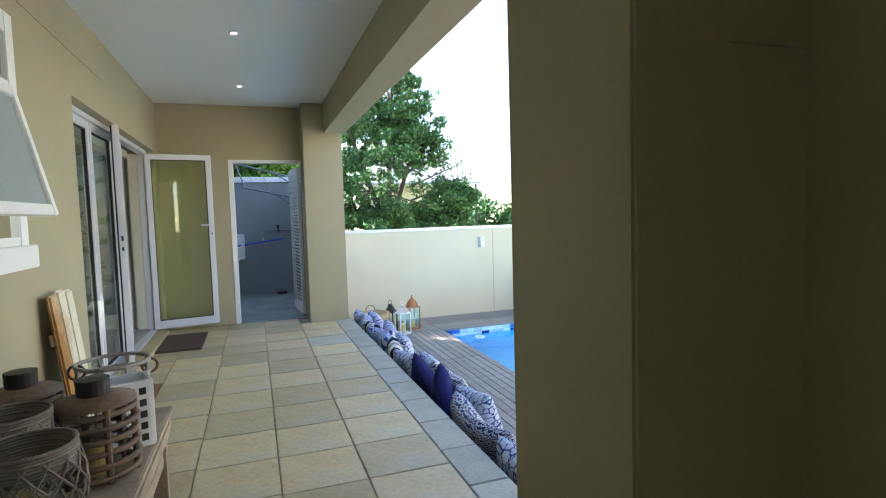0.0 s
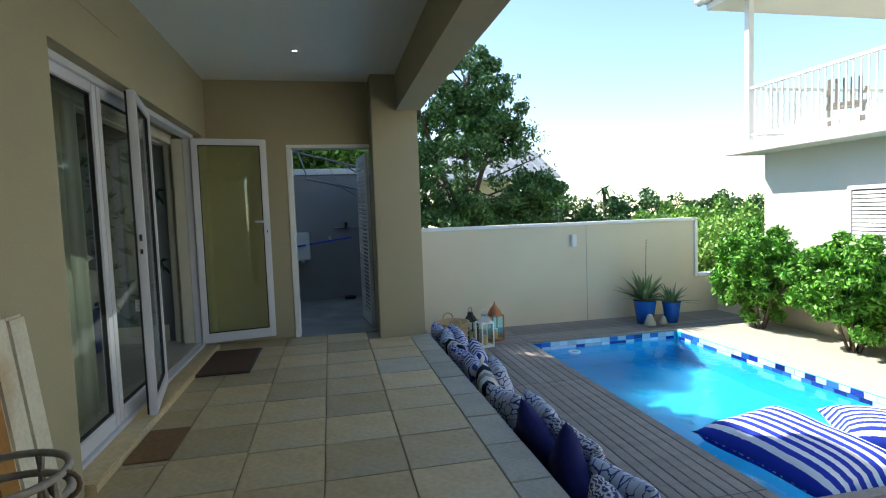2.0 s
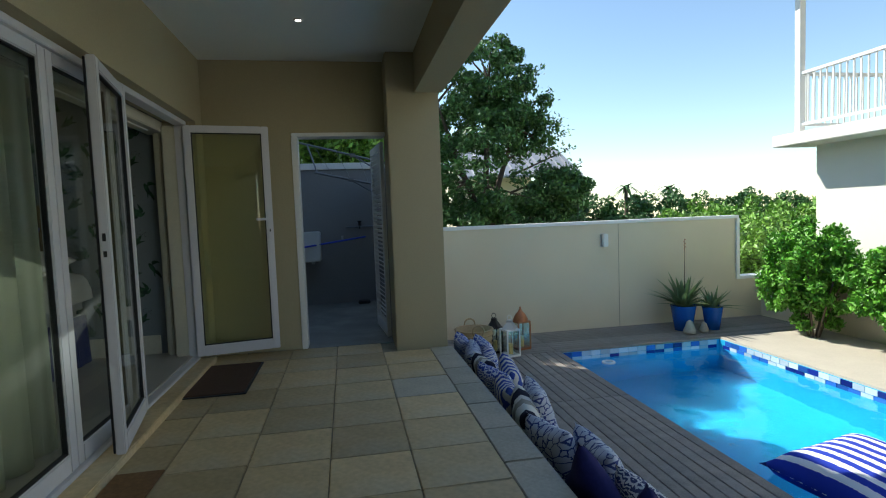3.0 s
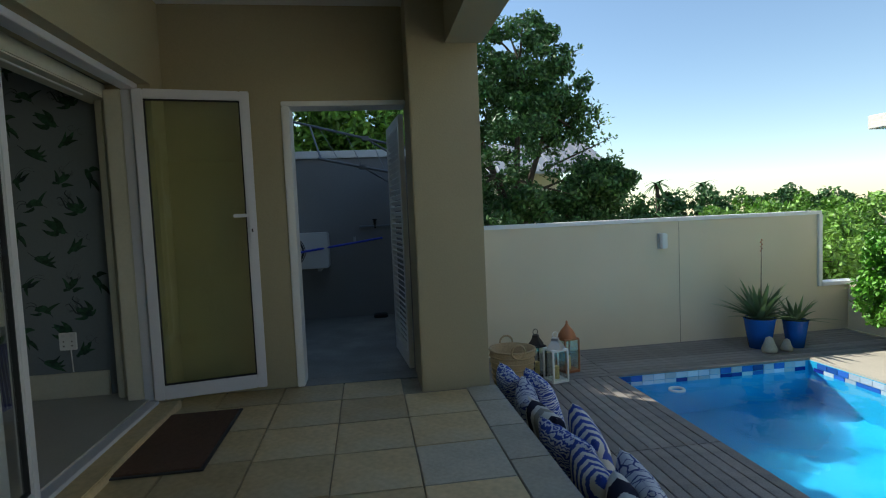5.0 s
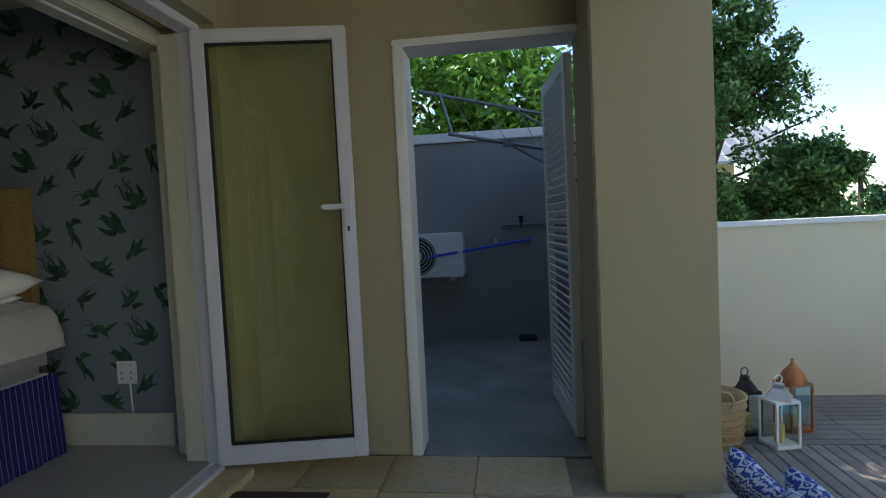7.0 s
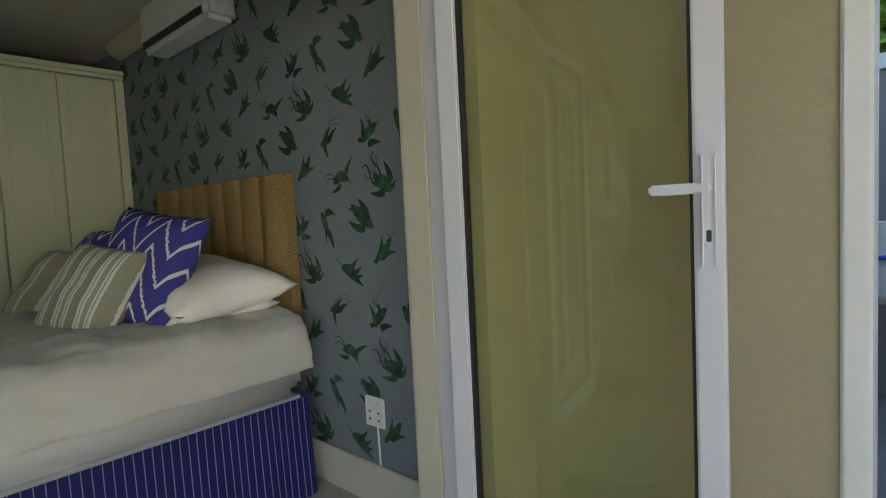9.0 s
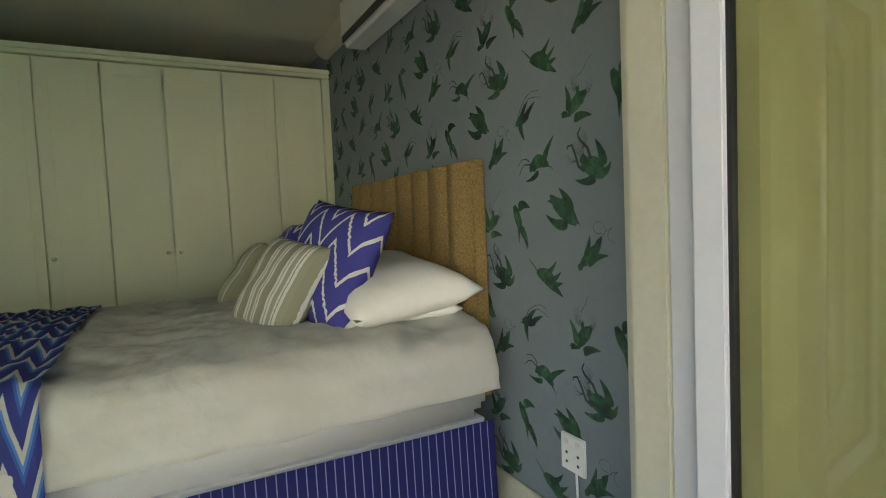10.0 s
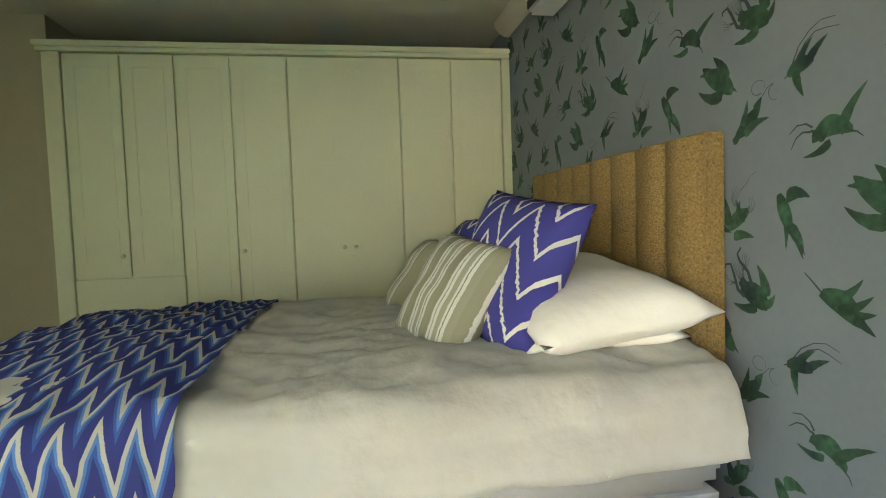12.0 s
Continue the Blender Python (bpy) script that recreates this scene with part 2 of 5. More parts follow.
M["zig"] = uv_mat("blue_zigzag", zigzag(2, 6, 0.9, [(0, (0.04, 0.08, 0.34)), (0.5, OFF)]))


def glass_mat(name, tint, refl=0.06, rough=0.0):
    m = bpy.data.materials.new(name)
    m.use_nodes = True
    nt = m.node_tree
    nt.nodes.clear()
    out = nt.nodes.new("ShaderNodeOutputMaterial")
    t, g, mx, f = (nt.nodes.new("ShaderNode" + k) for k in ("BsdfTransparent", "BsdfGlossy", "MixShader", "LayerWeight"))
    t.inputs[0].default_value = (*tint, 1)
    g.inputs["Roughness"].default_value = rough
    f.inputs[0].default_value = 0.5
    share = math_node(nt, "MULTIPLY_ADD", math_node(nt, "POWER", f.outputs["Facing"], 4.0), 0.45, 0.05)
    nt.links.new(share, mx.inputs[0])
    nt.links.new(t.outputs[0], mx.inputs[1])
    nt.links.new(g.outputs[0], mx.inputs[2])
    nt.links.new(mx.outputs[0], out.inputs[0])
    return m


# the curtain lets part of the daylight through
cn = M["curtain"].node_tree
cb, ct, cm = cn.nodes["Principled BSDF"], cn.nodes.new("ShaderNodeBsdfTranslucent"), cn.nodes.new("ShaderNodeMixShader")
ct.inputs[0].default_value, cm.inputs[0].default_value = (0.80, 0.84, 0.70, 1), 0.6
cn.links.new(cb.outputs[0], cm.inputs[1])
cn.links.new(ct.outputs[0], cm.inputs[2])
cn.links.new(cm.outputs[0], cn.nodes["Material Output"].inputs[0])
M["glass"] = glass_mat("clear_glass", (0.95, 0.97, 0.95))
M["tinted"] = glass_mat("olive_tinted_glass", (0.93, 0.96, 0.86))
M["frost"] = mat("obscure_glass", (0.30, 0.34, 0.34), 0.35, var=0.1, bump=0.2)
water = bpy.data.materials.new("water")
water.use_nodes = True
wb = water.node_tree.nodes["Principled BSDF"]
wb.inputs["Base Color"].default_value = (0.75, 0.95, 1.0, 1)
wb.inputs["Transmission Weight"].default_value, wb.inputs["IOR"].default_value, wb.inputs["Roughness"].default_value = 1.0, 1.33, 0.0
wnz = water.node_tree.nodes.new("ShaderNodeTexNoise")
wnz.inputs["Scale"].default_value, wnz.inputs["Detail"].default_value = 2.2, 3
wtc = water.node_tree.nodes.new("ShaderNodeTexCoord")
wbp = water.node_tree.nodes.new("ShaderNodeBump")
wbp.inputs["Strength"].default_value, wbp.inputs["Distance"].default_value = 0.5, 0.04
water.node_tree.links.new(wtc.outputs["Object"], wnz.inputs["Vector"])
water.node_tree.links.new(wnz.outputs[0], wbp.inputs["Height"])
water.node_tree.links.new(wbp.outputs[0], wb.inputs["Normal"])
M["water"] = water


def glow_mat(name, col, strength):
    m = bpy.data.materials.new(name)
    m.use_nodes = True
    b = m.node_tree.nodes["Principled BSDF"]
    b.inputs["Emission Color"].default_value = (*col, 1)
    b.inputs["Emission Strength"].default_value = strength
    return m


M["bulb"] = glow_mat("lit_bulb", (1.0, 0.93, 0.82), 12)


# ---- mesh helpers ----
def finish(name, bm, material, parent=None, smooth=False):
    me = bpy.data.meshes.new(name)
    bm.to_mesh(me)
    bm.free()
    me.materials.append(material)
    if smooth:
        me.shade_smooth()
    ob = new(name, me)
    if parent is not None:
        ob.parent = parent
    return ob


def part(name, bm, material, parent, label="", smooth=False):
    return tagged(finish(name, bm, material, parent, smooth), label)


def thing(name, at, label, category, group="", rz=0.0):
    ob = new(name)
    ob.matrix_world = pose(*at, 0, 0, rz)
    return tagged(ob, label, category, group)


def solid(name, bm, material, label, category="", group="", kind="", smooth=False):
    return tagged(finish(name, bm, material, None, smooth), label, category, group, kind)


def box(lo, hi, bevel=0.0, bm=None):
    b = bmesh.new()
    r = bmesh.ops.create_cube(b, size=1)
    lo, hi = Vector(lo), Vector(hi)
    for v in r["verts"]:
        v.co = Vector((lo[i] + (v.co[i] + 0.5) * (hi[i] - lo[i]) for i in range(3)))
    if bevel:
        bmesh.ops.bevel(b, geom=b.edges[:], offset=bevel, segments=2, affect="EDGES")
    return join(bm, b)


def join(bm, b):
    if bm is None:
        return b
    me = bpy.data.meshes.new("tmp")
    b.to_mesh(me)
    b.free()
    bm.from_mesh(me)
    bpy.data.meshes.remove(me)
    return bm


def rod(p0, p1, r0, r1=None, seg=10, bm=None):
    b = bmesh.new()
    p0, p1 = Vector(p0), Vector(p1)
    d = p1 - p0
    bmesh.ops.create_cone(b, cap_ends=True, segments=seg, radius1=r0, radius2=r0 if r1 is None else r1, depth=d.length)
    m = Matrix.Translation((p0 + p1) / 2) @ d.to_track_quat("Z", "Y").to_matrix().to_4x4()
    bmesh.ops.transform(b, matrix=m, verts=b.verts)
    return join(bm, b)


def lathe(profile, seg=24, bm=None, centre=(0, 0, 0)):
    b = bmesh.new()
    rings = []
    for r, z in profile:
        rings.append([b.verts.new((centre[0] + r * math.cos(a), centre[1] + r * math.sin(a), centre[2] + z)) for a in (2 * math.pi * i / seg for i in range(seg))])
    for a, c in zip(rings, rings[1:]):
        for i in range(seg):
            b.faces.new((a[i], a[(i + 1) % seg], c[(i + 1) % seg], c[i]))
    return join(bm, b)


def torus(centre, radius, r, seg=28, sides=7, bm=None, axis="Z"):
    b = bmesh.new()
    rings = []
    for i in range(seg):
        a = 2 * math.pi * i / seg
        ring = []
        for j in range(sides):
            t = 2 * math.pi * j / sides
            q = Vector(((radius + r * math.cos(t)) * math.cos(a), (radius + r * math.cos(t)) * math.sin(a), r * math.sin(t)))
            if axis == "Y":
                q = Vector((q.x, -q.z, q.y))
            ring.append(b.verts.new(q + Vector(centre)))
        rings.append(ring)
    for i in range(seg):
        for j in range(sides):
            b.faces.new((rings[i][j], rings[(i + 1) % seg][j], rings[(i + 1) % seg][(j + 1) % sides], rings[i][(j + 1) % sides]))
    return join(bm, b)


def sheet(fn, nu, nv, uv=None):
    """A grid of fn(u, v), u and v from 0 to 1; uv(u, v) fills its UV map."""
    b = bmesh.new()
    layer = b.loops.layers.uv.new("UVMap")
    vs = [[b.verts.new(fn(i / nu, j / nv)) for j in range(nv + 1)] for i in range(nu + 1)]
    for i in range(nu):
        for j in range(nv):
            f = b.faces.new((vs[i][j], vs[i + 1][j], vs[i + 1][j + 1], vs[i][j + 1]))
            for lp, (a, c) in zip(f.loops, ((i, j), (i + 1, j), (i + 1, j + 1), (i, j + 1))):
                lp[layer].uv = uv(a / nu, c / nv) if uv else (a / nu, c / nv)
    return b


def pillow_bm(w, h, t, seed=0, n=18, pinch=0.10, wrinkle=0.008):
    """A stuffed square cushion in its own x-y plane, with ears at the corners and soft dents."""
    def side(sgn):
        def fn(u, v):
            a, c = 2 * u - 1, 2 * v - 1
            fat = max(0.0, (1 - a ** 4) * (1 - c ** 4)) ** 0.55
            shrink_x = 1 - pinch * (1 - c * c)
            shrink_y = 1 - pinch * (1 - a * a)
            x, y = a * w / 2 * (1 - pinch * (1 - abs(c)) * 0.4) * (shrink_x * 0.5 + 0.5), c * h / 2 * (shrink_y * 0.5 + 0.5)
            z = sgn * t / 2 * fat + wrinkle * fat * noise.noise(Vector((a * 2.5 + seed, c * 2.5, sgn + seed * 1.7)))
            return (x, y, z)
        return fn
    b = sheet(side(1), n, n)
    b2 = sheet(side(-1), n, n)
    for f in b2.faces:
        f.normal_flip()
    b = join(b, b2)
    bmesh.ops.remove_doubles(b, verts=b.verts, dist=0.0005)
    return b


def cushion(name, m, w, h, t, material, label, group="", seed=0, category="cushion", pinch=0.10):
    ob = solid(name, pillow_bm(w, h, t, seed, pinch=pinch), material, label, category, group, smooth=True)
    ob.matrix_world = m
    return ob


def leaves(name, centres, size, material, parent=None, seed=1, droop=0.2):
    """Single leaves, each a folded kite, at the given centres."""
    rg = np.random.RandomState(seed)
    n = len(centres)
    d = rg.normal(size=(n, 3))
    d[:, 2] -= droop
    d /= np.linalg.norm(d, axis=1)[:, None]
    s = np.cross(d, rg.normal(size=(n, 3)))
    s /= np.linalg.norm(s, axis=1)[:, None]
    k = np.cross(d, s)
    L = size * rg.uniform(0.6, 1.3, (n, 1))
    c = np.asarray(centres)
    v = np.stack([c - d * L * 0.5, c + s * L * 0.24 + k * L * 0.06, c + d * L * 0.5, c - s * L * 0.24 + k * L * 0.06], 1).reshape(-1, 3)
    me = bpy.data.meshes.new(name)
    q = np.arange(n)[:, None] * 4
    f = np.concatenate([q + [0, 1, 2], q + [0, 2, 3]], 1).reshape(-1, 3)
    me.from_pydata(v.tolist(), [], f.tolist())
    me.materials.append(material)
    ob = new(name, me)
    if parent is not None:
        ob.parent = parent
    return ob


def clumps(rg, balls, per, shell=0.75):
    """Points near the surface of many small balls: the clumped look of a crown."""
    out = []
    for x, y, z, r in balls:
        d = rg.normal(size=(per, 3))
        d /= np.linalg.norm(d, axis=1)[:, None]
        rr = r * rg.uniform(shell ** 3, 1, (per, 1)) ** (1 / 3) * rg.uniform(0.7, 1.15, (per, 1))
        out.append(np.array([x, y, z]) + d * rr * np.array([1, 1, 0.8]))
    return np.concatenate(out)


def crown(rg, centre, radii, count, rmin, rmax):
    """Balls spread over an uneven ellipsoid, denser to its outside."""
    out = []
    while len(out) < count:
        d = rg.normal(size=3)
        d /= np.linalg.norm(d)
        k = rg.uniform(0.25, 1) ** 0.5
        lump = 1 + 0.25 * noise.noise(Vector(d * 2.1 + centre[0]))
        p = [centre[i] + d[i] * radii[i] * k * lump for i in range(3)]
        out.append((*p, rg.uniform(rmin, rmax)))
    return out


# ---- structure ----
FLOOR_IN, DECK = 0.08, -0.84


def structure(name, bm, material, label):
    return solid(name, bm, material, label, "", "", "structure")


# house wall towards the patio, with the bedroom's wide opening (y 4.11 to 7.03) and a small window further back
b = box((-1.19, -3.0, -0.1), (-0.92, 1.75, 2.72))
box((-1.19, 1.75, -0.1), (-0.92, 3.13, 1.20), bm=b)
box((-1.19, 1.75, 2.24), (-0.92, 3.13, 2.72), bm=b)
box((-1.19, 3.13, -0.1), (-0.92, 4.11, 2.72), bm=b)
box((-1.19, 4.11, 2.13), (-0.92, 7.03, 2.72), bm=b)
box((-1.19, 7.03, -0.1), (-0.92, 7.25, 2.72), bm=b)
wall_west = structure("wall_west", b, M["plaster"], "beige plastered house wall along the covered patio")
structure("wall_crack", rod((-0.919, 3.2, 2.42), (-0.919, 5.0, 2.405), 0.0016, seg=5), M["grout"], "thin settlement crack in the beige wall")
structure("pier_crack", rod((1.03, 0.919, 1.632), (1.245, 0.919, 1.634), 0.0025, seg=5), M["grout"], "thin dark hairline on the pier")
# wall at the patio's end with the laundry doorway
b = box((-0.92, 7.25, 0), (-0.12, 7.43, 2.72))
box((-0.12, 7.25, 2.045), (0.74, 7.43, 2.72), bm=b)
structure("wall_north", b, M["plaster"], "beige plastered end wall of the patio")
b = box((-0.14, 7.238, 0), (-0.085, 7.44, 2.02), 0.006)
box((-0.14, 7.238, 2.02), (0.74, 7.44, 2.055), 0.006, bm=b)
structure("trim", b, M["white"], "white painted edge round the laundry doorway")
# piers and beam
structure("pier_1", box((0.74, 6.92, -0.84), (1.22, 7.43, 2.72), 0.008), M["plaster"], "square beige plastered pier at the laundry doorway")
structure("pier_2", box((0.80, 0.92, -0.84), (1.55, 1.43, 2.72), 0.008), M["plaster"], "wide beige plastered pier at the patio edge")
# added wall, mostly out of view; its length sets how much light reaches the pier
b = box((1.25, -1.3, -0.84), (1.55, 0.92, 2.8))
structure("wall_east", b, M["plaster"], "plain beige wall added behind the pier, mostly unseen, to cut the patio's light")
structure("beam", box((1.0, -3.0, 2.358), (1.25, 6.92, 2.72)), M["plaster"], "beige plastered beam over the patio edge")
structure("ceiling", box((-0.92, -3.0, 2.72), (1.25, 7.25, 2.80)), M["ceiling"], "pale grey painted patio ceiling")
structure("roof_slab", box((-5.0, -3.2, 2.80), (1.35, 7.43, 3.0)), M["house"], "plastered edge of the roof slab")
structure("wall_south", box((-0.92, -3.2, -0.84), (1.55, -3.0, 2.8)), M["plaster"], "plain beige wall that closes the patio")
# bedroom shell
structure("floor_bedroom", box((-4.7, 3.8, -0.1), (-1.06, 7.3, FLOOR_IN)), M["bedfloor"], "pale glossy bedroom floor tiles")
structure("wall_paper", box((-4.7, 7.19, 0), (-1.19, 7.43, 2.72)), M["paper"], "bedroom wall with blue-grey wallpaper")
structure("wall_bedroom_west", box((-4.85, 3.8, 0), (-4.7, 7.43, 2.72)), M["bedwall"], "plain bedroom wall behind the wardrobe")
structure("wall_bedroom_south", box((-4.7, 3.65, 0), (-1.19, 3.8, 2.72)), M["bedwall"], "plain beige bedroom wall")
structure("wall_nib", box((-4.7, 3.8, 0), (-4.12, 4.52, 2.46)), M["bedwall"], "beige wall return beside the wardrobe")
structure("ceiling_bedroom", box((-4.85, 3.65, 2.46), (-1.19, 7.43, 2.56)), M["bedceiling"], "pale bedroom ceiling")
b = box((-4.04, 7.172, FLOOR_IN), (-1.37, 7.188, FLOOR_IN + 0.17), 0.004)
structure("baseboard", b, M["cream"], "cream painted bedroom skirting board")
b = sheet(lambda u, v: (-4.05 + u * 2.86, 7.19 - 0.09 * math.sin(v * math.pi / 2) , 2.37 + 0.089 * (1 - math.cos(v * math.pi / 2))), 2, 8)
structure("cornice", b, M["bedceiling"], "curved plaster cornice under the bedroom ceiling")
# patio floor slab, sill
structure("floor", box((-0.92, -3.0, -0.84), (1.262, 7.25, -0.012)), M["grout"], "mortar bed of the patio floor")
structure("floor_laundry", box((-1.5, 7.43, -0.3), (1.22, 9.95, 0.0)), M["yard"], "grey worn tiled floor of the laundry yard")
structure("floor_doorway", box((-0.085, 7.25, -0.3), (0.74, 7.43, -0.001)), M["yard"], "grey stone threshold of the laundry doorway")
structure("sill", box((-1.06, 4.11, -0.05), (-0.87, 7.03, 0.045), 0.006), M["sandstone"], "stone door sill under the glass doors")
# laundry yard walls
b = box((-1.5, 9.95, -0.84), (1.22, 10.13, 1.95))
structure("wall_laundry", b, M["laundry"], "grey plastered yard wall behind the laundry")
structure("coping_laundry", box((-1.5, 9.92, 1.95), (1.24, 10.16, 2.04), 0.006), M["white"], "white coping on the yard wall")
# added block out of view, tall enough to put the yard in shade
structure("wall_laundry_west", box((-4.9, 7.43, -2.5), (-1.5, 12.2, 6.0)), M["laundry"], "unseen tall grey block added beside the yard to keep the sun out")
structure("wall_laundry_east", box((1.04, 7.43, -0.84), (1.22, 9.95, 2.0)), M["garden"], "plastered wall between laundry yard and pool")
# garden walls
b = box((1.22, 10.6, -0.84), (7.30, 10.78, 0.97))
box((7.30, 10.6, -0.84), (8.0, 10.78, -0.14), bm=b)
structure("wall_garden", b, M["garden"], "cream plastered garden wall behind the pool")
b = box((1.22, 10.57, 0.97), (7.33, 10.81, 1.025), 0.006)
box((7.275, 10.572, -0.14), (7.345, 10.808, 0.97), 0.006, bm=b)
box((7.345, 10.57, -0.14), (8.0, 10.81, -0.085), 0.006, bm=b)
structure("coping", b, M["white"], "white coping on the garden wall")
structure("wall_joint", box((4.97, 10.597, -0.84), (4.978, 10.6, 0.96)), M["grout"], "movement joint in the garden wall")
structure("wall_hedge", box((7.78, -3.0, -0.84), (7.92, 10.57, -0.14), 0.004), M["garden"], "low cream plastered wall behind the hedge")
structure("wall_garden_south", box((1.55, -3.2, -0.84), (8.0, -3.0, 1.0)), M["garden"], "cream garden wall that closes the pool yard")
# pool and its yard
PX0, PX1, PY0, PY1, BOT, WATER = 3.37, 5.98, 4.42, 9.36, -2.1, -0.985
b = box((PX0 - 0.1, PY0 - 0.1, BOT - 0.1), (PX1 + 0.1, PY1 + 0.1, BOT))
box((PX0 - 0.1, PY0 - 0.1, BOT), (PX0, PY1 + 0.1, -0.87), bm=b)
box((PX1, PY0 - 0.1, BOT), (PX1 + 0.1, PY1 + 0.1, -0.87), bm=b)
box((PX0, PY0 - 0.1, BOT), (PX1, PY0, -0.87), bm=b)
box((PX0, PY1, BOT), (PX1, PY1 + 0.1, -0.87), bm=b)
structure("pool_basin", b, M["pool"], "turquoise plastered swimming pool basin")
w = structure("water", sheet(lambda u, v: (PX0 + u * (PX1 - PX0), PY0 + v * (PY1 - PY0), WATER + 0.008 * noise.noise(Vector((u * 5, v * 9, 0))) + 0.003 * noise.noise(Vector((u * 16, v * 28, 3)))), 50, 90), M["water"], "clear rippled pool water")
w.data.shade_smooth()
w.visible_shadow = False
# near-black sheet below the boards: its colour gives the shade between them
b = box((1.262, -3.0, -0.95), (PX0 - 0.1, 10.6, -0.875))
box((PX0 - 0.1, PY1 + 0.1, -0.95), (7.78, 10.6, -0.875), bm=b)
box((PX0 - 0.1, -3.0, -0.95), (7.78, PY0 - 0.1, -0.875), bm=b)
box((PX1 + 0.1, PY0 - 0.1, -0.95), (7.78, PY1 + 0.1, -0.875), bm=b)
structure("deck_frame", b, M["gap_shade"], "near-black sheet under the pool deck, for the shade in its gaps")
structure("paving", box((PX1 + 0.02, PY0 - 0.6, -0.87), (7.78, PY1, -0.84)), M["paving"], "sunlit pale paving beside the pool")
# ground beyond
b = box((-70, 10.9, -2.6), (90, 140, -2.5))
box((8.0, -60, -2.6), (90, 10.9, -2.5), bm=b)
structure("ground", b, M["soil"], "sloping green ground beyond the garden")

# ---- patio joinery ----


def leaf_door(name, at, rz, w, h, label, tint, handle=False, locks=False):
    """A glazed leaf hinged at its origin, running along its own x."""
    d = thing(name, at, label, "door", rz=rz)
    d["kind"] = "structure"
    s, t = 0.062, 0.045
    b = box((0, -t / 2, 0), (s, t / 2, h), 0.005)
    box((w - s, -t / 2, 0), (w, t / 2, h), 0.005, bm=b)
    box((s, -t / 2, 0), (w - s, t / 2, s + 0.03), 0.005, bm=b)
    box((s, -t / 2, h - s), (w - s, t / 2, h), 0.005, bm=b)
    fr = part("door_frame", b, M["alu"], d, "white aluminium leaf frame")
    b = box((s, -0.012, s + 0.03), (s + 0.008, 0.012, h - s))
    box((w - s - 0.008, -0.012, s + 0.03), (w - s, 0.012, h - s), bm=b)
    box((s + 0.008, -0.012, s + 0.03), (w - s - 0.008, 0.012, s + 0.038), bm=b)
    box((s + 0.008, -0.012, h - s - 0.008), (w - s - 0.008, 0.012, h - s), bm=b)
    part("seal", b, M["seal"], d, "black glazing seal")
    g = part("pane", box((s + 0.004, -0.003, s + 0.034), (w - s - 0.004, 0.003, h - s - 0.004)), tint, d, "glass pane")
    g.visible_shadow = False
    if handle:
        for sg in (-1, 1):
            b = box((w - 0.045, sg * 0.0225, 1.02), (w - 0.017, sg * 0.03, 1.26), 0.003)
            part("lock_plate", b, M["alu"], d)
            b = rod((w - 0.031, sg * 0.03, 1.19), (w - 0.031, sg * 0.066, 1.19), 0.009)
            box((w - 0.145, sg * 0.066 - 0.007, 1.179), (w - 0.022, sg * 0.066 + 0.007, 1.201), 0.005, bm=b)
            part("handle", b, M["alu"], d, "white lever handle")
            # dark chip on the plate, coloured as the shade in a keyhole
            part("keyhole", box((w - 0.036, sg * 0.0305 - 0.001, 1.075), (w - 0.026, sg * 0.0305 + 0.001, 1.10), 0.0008), M["dark"], d)
    if locks:
        # dark chips on the leaf's edge, coloured as shaded lock slots
        b = box((w, -0.008, 1.02), (w + 0.002, 0.008, 1.05))
        box((w, -0.008, 1.10), (w + 0.002, 0.008, 1.14), bm=b)
        part("lock_slot", b, M["dark"], d)
        part("gasket", box((w - 0.012, -0.034, 0.01), (w - 0.001, -0.0235, h - 0.01), 0.002), M["seal"], d, "black rubber edge gasket")
    return d


leaf_door("door_1", (-1.015, 6.985, 0.07), 10, 0.70, 2.02, "white framed glass door leaf standing wide open", M["tinted"], handle=True)
leaf_door("door_2", (-0.995, 5.66, 0.07), 280.5, 0.72, 2.02, "white framed glass door leaf folded back along the glazing", M["glass"], locks=True)
leaf_door("door_3", (-1.04, 4.86, 0.07), 90, 0.70, 2.02, "closed white framed glass panel beside the opening", M["glass"])
leaf_door("door_4", (-1.04, 4.155, 0.07), 90, 0.70, 2.02, "closed white framed glass panel with curtains behind", M["glass"])
b = box((-1.085, 4.112, 2.09), (-0.995, 7.03, 2.13), 0.004)
box((-1.085, 4.112, 0.045), (-0.995, 4.155, 2.09), 0.004, bm=b)
box((-1.085, 6.99, 0.045), (-1.02, 7.03, 2.09), 0.004, bm=b)
box((-1.085, 4.155, 0.045), (-0.995, 6.99, 0.068), 0.004, bm=b)
structure("door_frame_outer", b, M["alu"], "white aluminium frame round the glass doors")
b = box((-1.295, 7.10, FLOOR_IN), (-1.19, 7.188, 2.06), 0.010)
box((-1.28, 7.065, FLOOR_IN), (-1.225, 7.10, 2.05), 0.010, bm=b)
box((-1.215, 7.05, FLOOR_IN), (-1.19, 7.10, 2.055), 0.008, bm=b)
box((-1.19, 6.99, FLOOR_IN), (-1.088, 7.03, 2.09), 0.006, bm=b)
box((-1.36, 3.9, 2.04), (-1.19, 7.188, 2.13), 0.008, bm=b)
structure("door_lining", b, M["cream"], "cream timber lining inside the door opening")


